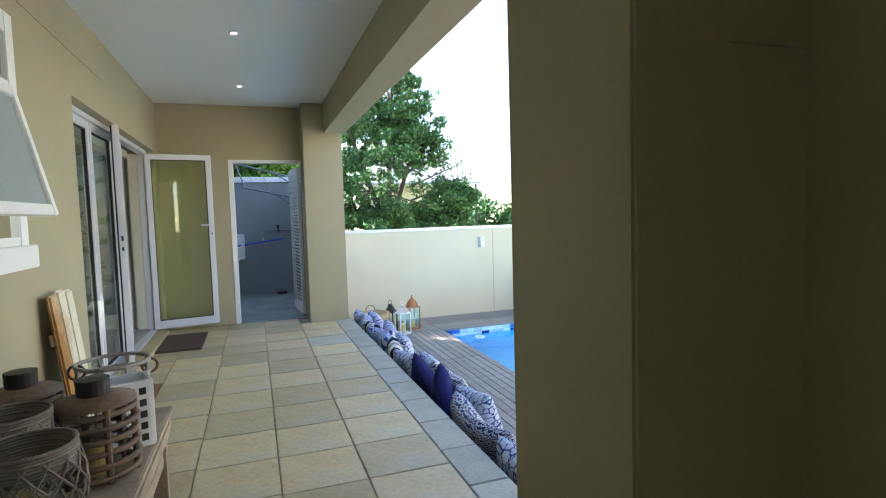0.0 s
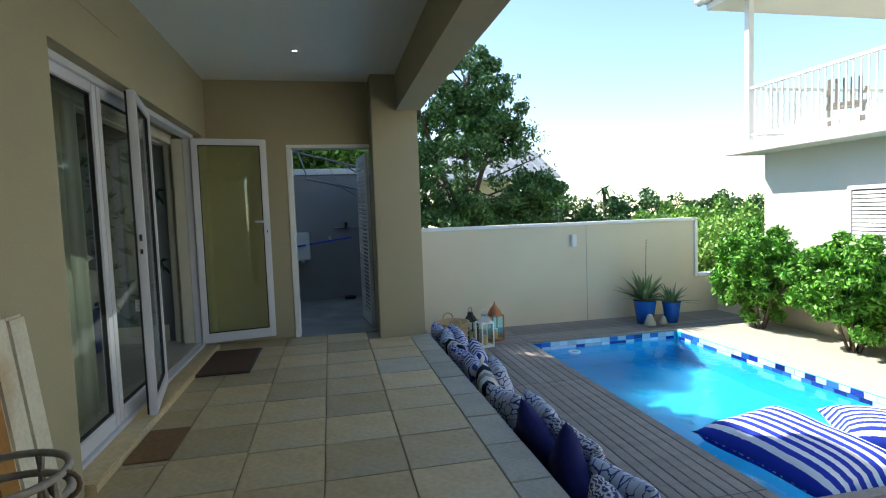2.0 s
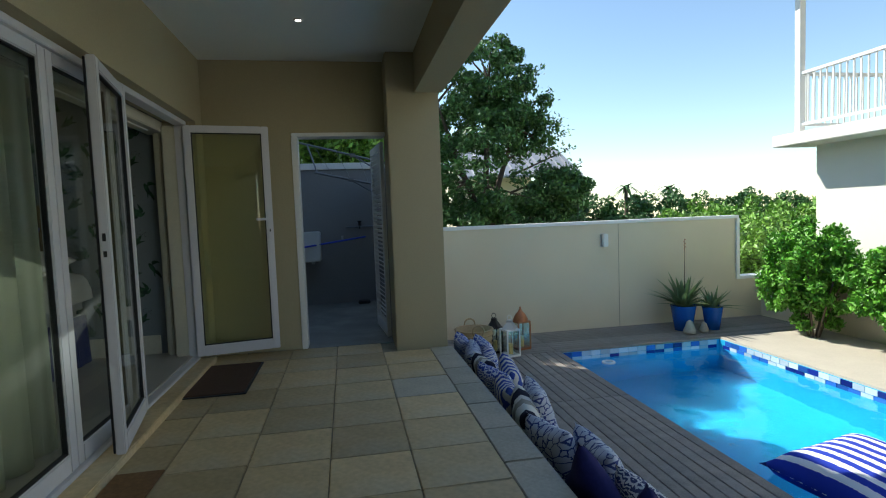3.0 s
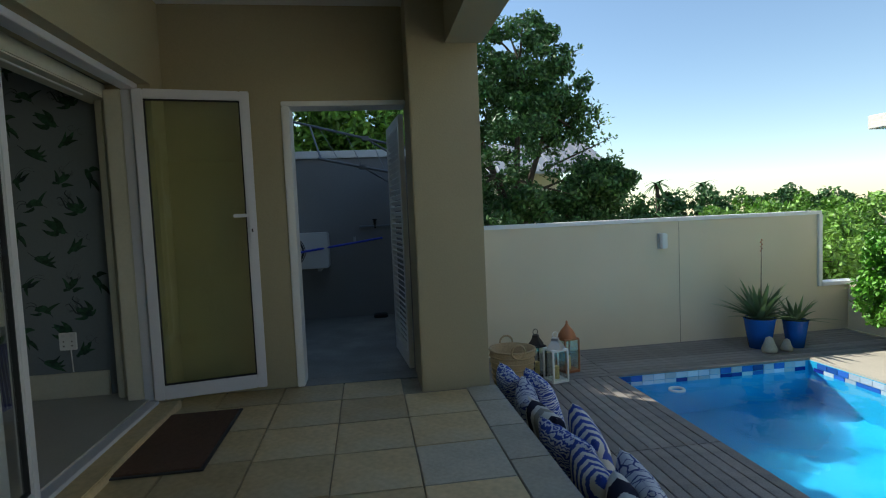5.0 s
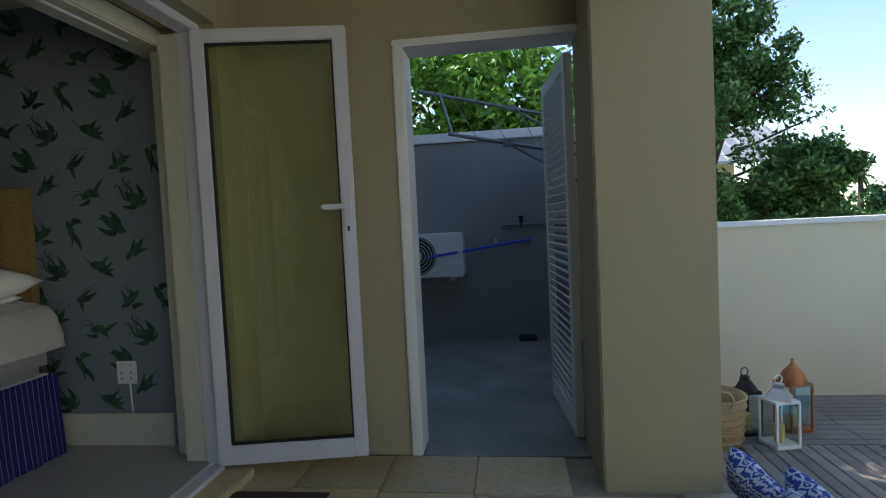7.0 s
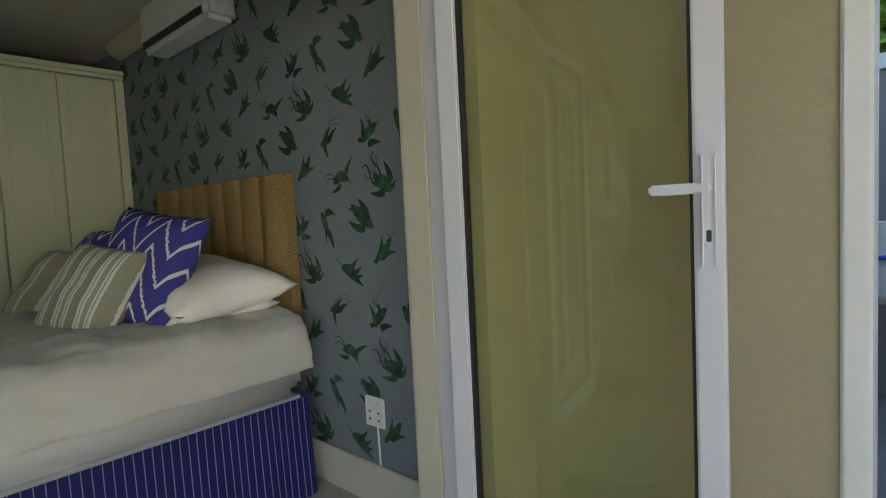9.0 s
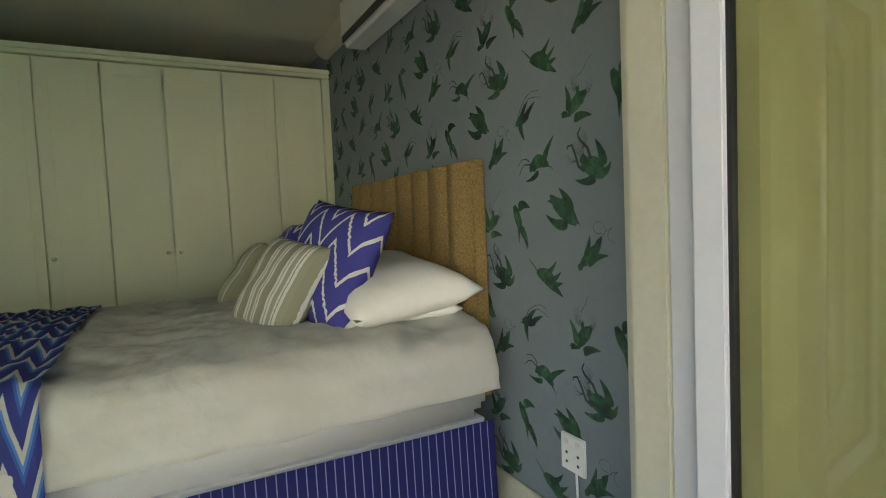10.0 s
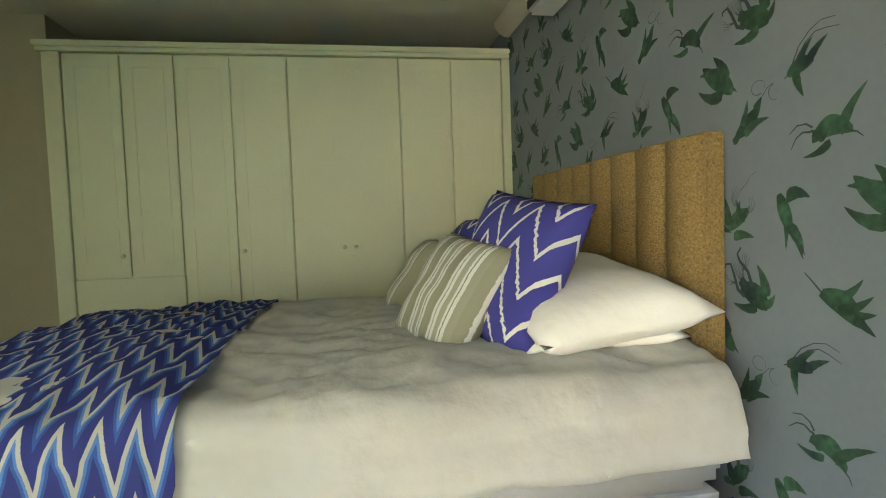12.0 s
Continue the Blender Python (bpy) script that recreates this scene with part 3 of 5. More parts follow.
def curtain(name, x, y0, y1, label):
    b = sheet(lambda u, v: (x + 0.035 * math.sin(u * 34) * (1 - 0.3 * v) + 0.01 * math.sin(u * 71), y0 + u * (y1 - y0), FLOOR_IN + 0.02 + v * 1.93), 90, 6)
    bmesh.ops.solidify(b, geom=b.faces[:], thickness=0.003)
    return solid(name, b, M["curtain"], label, "curtain", smooth=True)


curtain("curtain", -1.235, 3.9, 5.06, "pale green-white curtain hanging behind the glass")
structure("curtain_rail", rod((-1.27, 3.85, 2.045), (-1.27, 6.9, 2.045), 0.012), M["white"], "white curtain rail over the doors")

# small awning window
win = thing("window_1", (-0.92, 2.44, 1.72), "white awning window standing open on the beige wall", "window")
win["kind"] = "structure"
b = box((-0.02, -0.76, -0.60), (0.02, -0.66, 0.58), 0.004)
box((-0.02, 0.67, -0.60), (0.02, 0.76, 0.58), 0.004, bm=b)
box((-0.02, -0.66, 0.48), (0.02, 0.67, 0.58), 0.004, bm=b)
box((-0.02, -0.66, -0.50), (0.02, 0.67, -0.46), 0.004, bm=b)
box((-0.02, -0.66, 0.20), (0.02, 0.67, 0.26), 0.004, bm=b)
part("window_frame", b, M["white"], win)
part("fixed_pane", box((-0.012, -0.66, 0.26), (-0.004, 0.67, 0.48)), M["frost"], win)
part("window_sill", box((-0.02, -0.80, -0.61), (0.05, 0.78, -0.50), 0.005), M["white"], win)
sash = new("sash")
sash.parent = win
sash.matrix_basis = pose(0.03, 0, 0.22, 0, -13, 0)
b = box((-0.02, -0.64, -0.60), (0.02, -0.59, 0), 0.004)
box((-0.02, 0.60, -0.60), (0.02, 0.65, 0), 0.004, bm=b)
box((-0.02, -0.59, -0.60), (0.02, 0.60, -0.55), 0.004, bm=b)
box((-0.02, -0.59, -0.05), (0.02, 0.60, 0), 0.004, bm=b)
part("sash_frame", b, M["white"], sash)
part("pane", box((-0.004, -0.59, -0.55), (0.004, 0.60, -0.05)), M["frost"], sash, "obscure grey glass")

# louvred laundry door, open into the yard
ld = thing("door_5", (0.715, 7.445, 0.01), "white louvred laundry door standing open inwards", "door", rz=95)
ld["kind"] = "structure"
b = box((0, -0.02, 0), (0.07, 0.02, 1.98), 0.004)
box((0.66, -0.02, 0), (0.73, 0.02, 1.98), 0.004, bm=b)
box((0.07, -0.02, 0), (0.66, 0.02, 0.12), 0.004, bm=b)
box((0.07, -0.02, 1.9), (0.66, 0.02, 1.98), 0.004, bm=b)
part("door_frame", b, M["white"], ld)
b0 = box((0.07, -0.022, -0.004), (0.66, 0.022, 0.004))
slat = part("slat", b0, M["white"], ld)
slat.matrix_basis = pose(0, 0, 0.15, 40)
for i in range(1, 38):
    o = new("slat", slat.data)
    o.parent = ld
    o.matrix_basis = pose(0, 0, 0.15 + i * 0.0465, 40)

# ceiling spots
for y in (4.49, 6.19):
    sp = thing("ceiling_spotlight", (0.055, y, 2.72), "small lit round downlight in the ceiling", "ceiling light", "patio downlights")
    part("trim_ring", torus((0, 0, -0.004), 0.03, 0.008), M["steel"], sp, smooth=True)
    part("bulb", lathe([(0.0, -0.005), (0.018, -0.004), (0.021, 0.0)]), M["bulb"], sp)

# ---- bedroom ----
# wardrobe wall, unit by unit
WX = -4.05
ys = (4.54, 4.616, 4.915, 5.20, 5.504, 5.823, 6.151, 6.485, 6.807, 7.134, 7.186)
KNOBS = {1: 1, 3: -1, 4: None, 5: 1, 6: -1, 7: None, 8: -1}


def wardrobe(y0, y1, label, doors, drawers=0):
    w = thing("wardrobe_unit", (WX, (y0 + y1) / 2, FLOOR_IN), label, "wardrobe", "built-in wardrobe")
    half = (y1 - y0) / 2
    part("carcass", box((-0.6, -half + 0.001, 0), (-0.022, half - 0.001, 2.155)), M["wardrobe"], w)
    part("plinth", box((-0.022, -half + 0.001, 0), (-0.004, half - 0.001, 0.09)), M["wardrobe"], w)
    lo = 0.895 if drawers else 0.10
    for (a, c, knob) in doors:
        a, c = a - (y0 + y1) / 2 + 0.005, c - (y0 + y1) / 2 - 0.005
        d = part("door", box((-0.02, a, lo), (0, c, 2.145), 0.002), M["wardrobe"], w)
        for z0, z1 in ((lo + 0.06, 1.165), (1.225, 2.085)):
            if z1 - z0 < 0.2:
                continue
            b = box((0, a + 0.05, z0), (0.003, a + 0.062, z1))
            box((0, c - 0.062, z0), (0.003, c - 0.05, z1), bm=b)
            box((0, a + 0.062, z0), (0.003, c - 0.062, z0 + 0.012), bm=b)
            box((0, a + 0.062, z1 - 0.012), (0.003, c - 0.062, z1), bm=b)
            part("beading", b, M["wardrobe"], d)
        if knob:
            yk = c - 0.03 if knob > 0 else a + 0.03
            b = lathe([(0.005, 0), (0.005, 0.012), (0.013, 0.018), (0.013, 0.026), (0.0, 0.030)], 14)
            bmesh.ops.transform(b, matrix=pose(0, yk, 1.012, 0, 90, 0), verts=b.verts)
            part("knob", b, M["cream"], d, "small round knob", True)
    for i in range(drawers):
        z = 0.10 + i * 0.197
        part("drawer", box((-0.02, -half + 0.003, z), (0, half - 0.003, z + 0.192), 0.002), M["wardrobe"], w)


LBL = "tall cream painted built-in wardrobe unit with plain panelled doors"
wardrobe(4.616, 5.20, "tall cream wardrobe unit with drawers below its doors", [(4.616, 4.915, 1), (4.915, 5.20, 0)], 4)
wardrobe(5.20, 5.823, LBL, [(5.20, 5.504, 0), (5.504, 5.823, -1)])
wardrobe(5.823, 6.485, LBL, [(5.823, 6.151, 1), (6.151, 6.485, -1)])
wardrobe(6.485, 7.134, LBL, [(6.485, 6.807, 0), (6.807, 7.134, 0)])
b = box((WX - 0.6, 4.525, FLOOR_IN), (WX + 0.01, 4.614, 2.235), 0.003)
box((WX - 0.6, 7.136, FLOOR_IN), (WX + 0.01, 7.188, 2.235), 0.003, bm=b)
structure("wardrobe_filler", b, M["wardrobe"], "cream upright fillers at the wardrobe's ends")
b = box((WX - 0.6, 4.50, 2.237), (WX + 0.02, 7.188, 2.26), 0.004)
box((WX - 0.6, 4.49, 2.262), (WX + 0.035, 7.188, 2.292), 0.006, bm=b)
structure("wardrobe_cornice", b, M["wardrobe"], "moulded cream cornice along the wardrobe top")

# bed
BX0, BX1, BY0, BY1 = -3.42, -1.93, 5.12, 7.09
base = thing("bed", ((BX0 + BX1) / 2, (BY0 + BY1) / 2, FLOOR_IN), "bed base with a pleated navy pinstriped valance", "bed")
hw, hl = (BX1 - BX0) / 2, (BY1 - BY0) / 2
part("box_base", box((-hw + 0.03, -hl + 0.03, 0.02), (hw - 0.03, hl - 0.02, 0.42)), M["mattress"], base)


def valance(u, v):
    d = u * (4 * hl + 2 * hw)
    k = 0.006 * math.sin(d * 40) * (1 - v) + 0.012 * noise.noise(Vector((d * 3, v, 0))) * (1 - v)
    z = 0.005 + v * 0.415
    if d < 2 * hl:
        return (hw + k + 0.02 * (1 - v), hl - d, z)
    if d < 2 * hl + 2 * hw:
        return (hw - (d - 2 * hl), -hl - k, z)
    return (-hw - k, -hl + (d - 2 * hl - 2 * hw), z)


part("valance", sheet(valance, 260, 4, lambda u, v: (u * (4 * hl + 2 * hw) * 34, v)), M["pinstripe"], base, "navy valance with thin white stripes", True)
mt = solid("mattress", box((BX0, BY0, FLOOR_IN + 0.422), (BX1, BY1, 0.77), 0.05), M["mattress"], "white mattress on the bed base", "mattress", smooth=True)
hb = thing("headboard", (-2.79, 7.13, FLOOR_IN), "woven golden seagrass headboard with vertical channels", "headboard")
part("backing", box((-0.695, 0.025, 0.45), (0.695, 0.055, 1.355), 0.006), M["woven"], hb)
part("pad", sheet(lambda u, v: (-0.70 + 1.40 * u, 0.02 - 0.02 * min(1, 12 * min(u, 1 - u) + 0.2) - 0.030 * abs(math.sin(u * math.pi * 8)) ** 0.6, 0.45 + 0.91 * v), 120, 6), M["woven"], hb, smooth=True)
b = box((-0.712, 0.0, 0.45), (-0.70, 0.056, 1.368), 0.004)
box((0.70, 0.0, 0.45), (0.712, 0.056, 1.368), 0.004, bm=b)
box((-0.70, 0.0, 1.358), (0.70, 0.056, 1.368), 0.004, bm=b)
part("edging", b, M["woven"], hb)


def drape(y, s, lift=0.0, hem=0.635, seed=0.0, out=0.05):
    """A cloth over the bed at y; s from 0 (near hem) to 1 (far hem)."""
    top = 0.848 + lift
    x0, x1, r = BX0 - out, BX1 + out, 0.09
    side, flat = top - hem - r, x1 - x0 - 2 * r
    arc = r * math.pi / 2
    total = 2 * side + 2 * arc + flat
    d = s * total
    wr = 0.026 * noise.noise(Vector((s * 7 + seed, y * 3.1, 0))) + 0.032 * (0.4 - abs(noise.noise(Vector((s * 15 + 2 * y, y * 6 + seed, 5))))) + 0.016 * (0.4 - abs(noise.noise(Vector((s * 34, y * 15 - 9 * s, 9)))))
    fold = 0.014 * math.sin(y * 17 + 2 * math.sin(y * 5)) + 0.01 * noise.noise(Vector((y * 9, 1, seed)))
    if d < side:
        k = 1 - d / side
        return (x1 + fold * k + 0.035 * k + wr * 0.5, y, hem + d + 0.012 * noise.noise(Vector((y * 4, 0, seed))) * k)
    if d < side + arc:
        a = (d - side) / r
        return (x1 - r + (r + wr) * math.cos(a), y, top - r + (r + wr) * math.sin(a))
    if d < side + arc + flat:
        q = (d - side - arc) / flat
        return (x1 - r - q * flat, y, top + wr + 0.035 * math.sin(q * math.pi))
    if d < side + 2 * arc + flat:
        a = (d - side - arc - flat) / r
        return (x0 + r - r * math.sin(a), y, top - r + r * math.cos(a))
    k = (d - side - 2 * arc - flat) / side
    return (x0 - 0.03 * k - fold * k, y, top - r - k * side)


def cloth(name, y0, y1, material, label, category, n, lift, hem, out, uv=None, seed=0.0):
    b = sheet(lambda u, v: drape(y0 + (y1 - y0) * v, u, lift, hem, seed, out), 110, n, uv)
    bmesh.ops.solidify(b, geom=b.faces[:], thickness=0.006)
    return solid(name, b, material, label, category, smooth=True)


cloth("duvet", 5.10, 7.075, M["linen"], "rumpled white cotton duvet spread over the bed", "duvet", 90, 0.0, 0.635, 0.05)
cloth("bed_runner", 5.08, 5.80, M["ikat"], "blue and white ikat zigzag throw over the bed's foot", "throw", 36, 0.016, 0.30, 0.075, lambda u, v: (v * 0.72 / 0.072, u * 2.9 / 0.16), 4.0)

# pillows: standing ones lean on the flat ones
TOPZ = 0.872
cushion("pillow", pose(-2.40, 6.83, TOPZ + 0.012, 3, 1, 0), 0.70, 0.46, 0.13, M["linen"], "plump white pillow lying on the bed", "sleeping pillows", 1, "pillow", 0.14)
cushion("pillow", pose(-2.34, 6.84, TOPZ + 0.105, 7, 6, 2), 0.76, 0.50, 0.19, M["linen"], "plump white pillow lying on another pillow", "sleeping pillows", 2, "pillow", 0.14)
cushion("pillow", pose(-3.10, 6.83, TOPZ + 0.012, 3, 2, 0), 0.66, 0.46, 0.13, M["linen"], "plump white pillow lying on the bed", "sleeping pillows", 3, "pillow", 0.14)
cushion("pillow", pose(-3.10, 6.83, TOPZ + 0.105, 7, -2, 0), 0.70, 0.48, 0.18, M["linen"], "plump white pillow lying on another pillow", "sleeping pillows", 4, "pillow", 0.14)
cushion("cushion", pose(-2.32, 6.63, TOPZ + 0.195, 66, 0, 20) @ pose(0, 0, 0, 0, 0, -9), 0.50, 0.50, 0.17, M["ikat_pillow"], "blue and white ikat cushion leaning on the pillows", "bed cushions", 5)
cushion("cushion", pose(-2.95, 6.60, TOPZ + 0.155, 62, 0, -6), 0.47, 0.47, 0.17, M["ikat_pillow"], "blue and white ikat cushion leaning on the pillows", "bed cushions", 6)
cushion("cushion", pose(-2.36, 6.46, TOPZ + 0.125, 58, 0, 24) @ pose(0, 0, 0, 0, 0, -8), 0.39, 0.40, 0.15, M["sage"], "sage green striped cushion leaning on another", "bed cushions", 7)
cushion("cushion", pose(-2.97, 6.42, TOPZ + 0.11, 56, 0, -4), 0.40, 0.40, 0.15, M["sage"], "sage green striped cushion leaning on another", "bed cushions", 8)

# indoor air conditioner, socket
ac = thing("air_conditioner", (-2.86, 7.19, 2.195), "white indoor air conditioner high on the papered wall", "air conditioner")
b = box((-0.40, -0.16, 0.0), (0.40, -0.002, 0.26), 0.025)
part("housing", b, M["acbody"], ac, smooth=False)
# dark strip on the front, in place of the shade in an open slot
part("air_slot", box((-0.36, -0.163, 0.02), (0.36, -0.156, 0.055)), M["dark"], ac)
part("flap", box((-0.365, -0.172, 0.056), (0.365, -0.159, 0.07), 0.003), M["acbody"], ac)
so = thing("power_socket", (-1.615, 7.186, 0.465), "white double wall socket on the wallpaper", "socket")
part("plate", box((-0.055, -0.008, -0.06), (0.055, 0.004, 0.06), 0.004), M["white"], so)
for x in (-0.026, 0.026):
    for z in (-0.03, 0.0):
        # dark chips on the plate give the shade of its pin holes
        part("pin_hole", box((x - 0.004, -0.0095, z - 0.004), (x + 0.004, -0.0075, z + 0.004)), M["dark"], so)
    part("switch", box((x - 0.01, -0.012, 0.03), (x + 0.01, -0.008, 0.048), 0.002), M["acbody"], so)
solid("cable", rod((-1.60, 7.18, 0.41), (-1.595, 7.18, 0.255), 0.004), M["white"], "short white cable below the socket", "cable")

# ---- wallpaper birds ----


def curve_strip(pts, w, bm, z=0.0):
    """A tapering flat stroke through pts in the wall's plane."""
    pts = [Vector((p[0], p[1])) for p in pts]
    rows = []
    n = len(pts)
    for i, p in enumerate(pts):
        d = (pts[min(i + 1, n - 1)] - pts[max(i - 1, 0)]).normalized()
        q = Vector((-d.y, d.x)) * w * (1 - 0.6 * i / (n - 1)) * 0.5
        rows.append((bm.verts.new((p.x + q.x, z, p.y + q.y)), bm.verts.new((p.x - q.x, z, p.y - q.y))))
    for a, c in zip(rows, rows[1:]):
        bm.faces.new((a[0], a[1], c[1], c[0]))


def blade(root, tip, width, bend, bm, z=0.0, n=6, wing=True):
    """A wing or tail, widest by its root and pointed at the tip, or a rounded body, bowed sideways by bend."""
    r, t = Vector(root), Vector(tip)
    d = t - r
    nrm = Vector((-d.y, d.x)).normalized()
    up, dn = [], []
    for i in range(n + 1):
        k = i / n
        c = r + d * k + nrm * bend * math.sin(k * math.pi)
        h = 0.5 * width * (min(1.0, 0.6 + 2.2 * k) * (1 - k) ** 0.75 * (1 + 0.10 * (i % 2)) * 1.12 if wing else math.sin(math.pi * (0.08 + 0.86 * k)) ** 0.7)
        up.append(bm.verts.new((c.x + nrm.x * h, z, c.y + nrm.y * h)))
        dn.append(bm.verts.new((c.x - nrm.x * h, z, c.y - nrm.y * h)))
    for i in range(n):
        try:
            bm.faces.new((up[i], dn[i], dn[i + 1], up[i + 1]))
        except ValueError:
            pass


# Each bird: its scale in units per metre, (root, tip, width, bow) of body, wings and tail, and (points, width) of plumes and beak.
# Units run to the right and down from the bird's centre.
def ring(cx, cy, rx, ry, a0, a1):
    return [(cx + rx * math.cos(radians(a0 + (a1 - a0) * k / 12)), cy + ry * math.sin(radians(a0 + (a1 - a0) * k / 12))) for k in range(13)]


def fan(root, ends, sag):
    """Fine strands from one root to a row of tips, each bowed outwards."""
    out = []
    for x, y in ends:
        mx, my = (root[0] + x) / 2 + sag * (y - root[1]) * 0.3, (root[1] + y) / 2 - sag * (x - root[0]) * 0.3
        out.append(([root, (mx, my), (x, y)], 3.5))
    return out


BIRDS = {
    "streamer": (1680, [((-110, 38), (10, 8), 62, 8), ((-20, 18), (72, -62), 40, 6), ((-58, 2), (6, -74), 36, 4), ((-72, 34), (-32, 140), 42, -6)],
                 [([(-85, 5), (-55, -55), (-5, -100), (45, -120), (105, -113)], 6), ([(-75, 5), (-25, -60), (20, -87), (65, -85), (120, -75)], 6), ([(-100, 35), (-122, 50)], 8)]),
    "hummer": (1680, [((-60, 35), (108, 22), 78, 34), ((0, 35), (-66, -2), 46, 4), ((55, 30), (163, -132), 46, 12), ((20, 55), (-100, 98), 36, 12)],
               [([(-55, -10), (-85, -28), (-125, -28), (-163, 0)], 9), ([(-62, 6), (-100, 2), (-130, 20), (-155, 62)], 9), ([(100, 28), (125, 35), (148, 54)], 8)]),
    "swallow": (1700, [((-75, -68), (112, 62), 100, 8), ((70, 42), (132, 58), 42, 0), ((-40, -48), (-98, -100), 62, 0), ((-52, -62), (-122, -66), 30, 0), ((70, 10), (-20, -132), 74, -16), ((45, 66), (-132, 8), 66, 22)],
                [([(120, 50), (140, 70)], 10)]),
    "hover": (1650, [((-78, -104), (-20, 45), 62, 0), ((-80, -84), (-42, -82), 42, 0), ((-40, -92), (72, -84), 62, 16), ((-50, -60), (-42, 122), 36, 6), ((-22, 20), (38, 150), 52, 10), ((-14, 30), (44, 118), 34, 10)],
              [([(20, 105), (42, 150)], 8), ([(30, 95), (50, 135)], 8)]),
    "curl": (2080, [((-105, 85), (62, -48), 84, -6), ((-125, 112), (-55, 48), 46, 0), ((40, -40), (82, -98), 52, 0), ((-58, 30), (-18, -108), 46, -6), ((-40, 76), (136, 18), 58, 18)],
             [([(-112, 100), (-126, 122)], 10), (ring(60, -149, 47, 38, 60, 390), 4), (ring(178, -105, 47, 42, 250, 80), 4), ([(90, -100), (125, -135), (165, -148)], 4)]),
    "needle": (1720, [((-102, -42), (62, 56), 92, 22), ((-50, -18), (72, -110), 46, -14), ((-25, 18), (112, -54), 46, -12), ((38, 30), (122, 10), 36, 0), ((38, 32), (120, 88), 40, 0)],
               [([(-92, -38), (-137, -80), (-176, -113)], 9)]),
    "lyre": (2080, [((-70, 20), (120, 118), 124, 10), ((100, 110), (168, 40), 50, -10), ((45, 128), (-138, 126), 62, 16), ((112, 60), (44, -108), 72, -12), ((-80, -10), (20, 60), 62, 0)],
             [([(-45, 78), (-98, 45), (-130, -45), (-155, -95), (-195, -90), (-200, -70)], 24), ([(10, 10), (-18, -60), (-80, -115), (-100, -155), (-72, -192)], 24)]
             + fan((-45, 20), [(-150 + 16 * k, -120 - 9 * k + (k % 3) * 14) for k in range(9)], 0.3) + fan((-115, 10), [(-200, -45 + 20 * k) for k in range(4)], 0.5) + fan((-60, -60), [(-40 + 12 * k, -165 + 9 * k) for k in range(4)], -0.4)),
    "crest": (2080, [((-82, 66), (75, -40), 86, 8), ((-148, 60), (-60, 86), 46, 4), ((-82, 48), (-110, -116), 58, -12), ((-35, 106), (122, 110), 62, 12), ((0, 20), (14, -94), 52, 6), ((25, 20), (70, -50), 52, 4)],
              [([(-140, 60), (-155, 54)], 10), ([(15, -145), (70, -185), (95, -225), (140, -240)], 4)]
              + fan((8, -60), [(-42, -160), (-52, -140), (-56, -118), (-50, -100), (-28, -172), (-8, -176), (8, -160), (18, -140)], 0.8) + fan((62, -40), [(90, -105), (112, -110), (132, -98), (138, -78), (132, -56), (120, -36), (102, -28)], -0.8)),
}


def bird(kind, bg, bp, at, turn, size=1.0):
    """One bird of the paper's pattern: body, wings and tail on bg, plumes and beak on bp."""
    g, p = bmesh.new(), bmesh.new()
    unit, blades, strokes = BIRDS[kind]
    k = size / unit
    for i, (r, t, w, bend) in enumerate(blades):
        blade((r[0] * k, -r[1] * k), (t[0] * k, -t[1] * k), w * k, bend * k, g, -0.0002 * i, 8, i > 0)
    for i, (pts, w) in enumerate(strokes):
        curve_strip([(x * k, -y * k) for x, y in pts], w * k, p, -0.0016 - 0.00004 * i)
    m0 = Matrix.Translation(at) @ Matrix.Rotation(radians(turn), 4, "Y")
    for src, dst in ((g, bg), (p, bp)):
        bmesh.ops.transform(src, matrix=m0, verts=src.verts)
        join(dst, src)


# one repeat of the paper, half dropped from strip to strip
REPEAT = (("streamer", -1.80, 1.563, 12), ("hummer", -1.762, 1.40, 24), ("swallow", -1.64, 1.231, 0), ("hover", -1.845, 1.20, -10),
          ("curl", -1.985, 1.462, 0), ("needle", -1.715, 1.013, 0), ("lyre", -1.985, 1.035, -8), ("crest", -2.03, 1.208, -14))
bg, bp = bmesh.new(), bmesh.new()
for c in range(-2, 6):
    for r in range(-3, 4):
        for kind, x, z, alt in REPEAT:
            x1, z1 = x - 0.474 * c, z + 0.703 * r - 0.351 * (c % 2)
            if not (-4.02 < x1 < -1.36 and 0.30 < z1 < 2.33):
                continue
            bird(kind, bg, bp, (x1, 7.1885, z1), alt if (r + c // 2) % 2 else 0)
structure("wallpaper_birds", bg, M["bird"], "green birds printed on the wallpaper")
structure("wallpaper_plumes", bp, M["plume"], "dark plumes of the printed birds")

# ---- laundry yard ----
ou = thing("air_conditioner_outdoor", (-0.40, 9.95, 0.645), "white outdoor air conditioner unit hung on the yard wall", "air conditioner")
part("housing", box((-0.38, -0.30, 0), (0.36, -0.01, 0.42), 0.015), M["acbody"], ou)
# flat dark disc on the closed housing, coloured as the recess's shade
part("fan_opening", lathe([(0, 0), (0.178, 0), (0.183, 0.006)], 28), M["dark"], ou).matrix_basis = pose(-0.08, -0.302, 0.21, 90)
b = bmesh.new()
for k in range(5):
    torus((-0.08, -0.308, 0.21), 0.05 + 0.030 * k, 0.003, 24, 4, b, "Y")
part("grille", b, M["acbody"], ou)
part("hub", lathe([(0, 0.012), (0.04, 0.01), (0.042, 0)], 16), M["acbody"], ou).matrix_basis = pose(-0.08, -0.302, 0.21, 90)
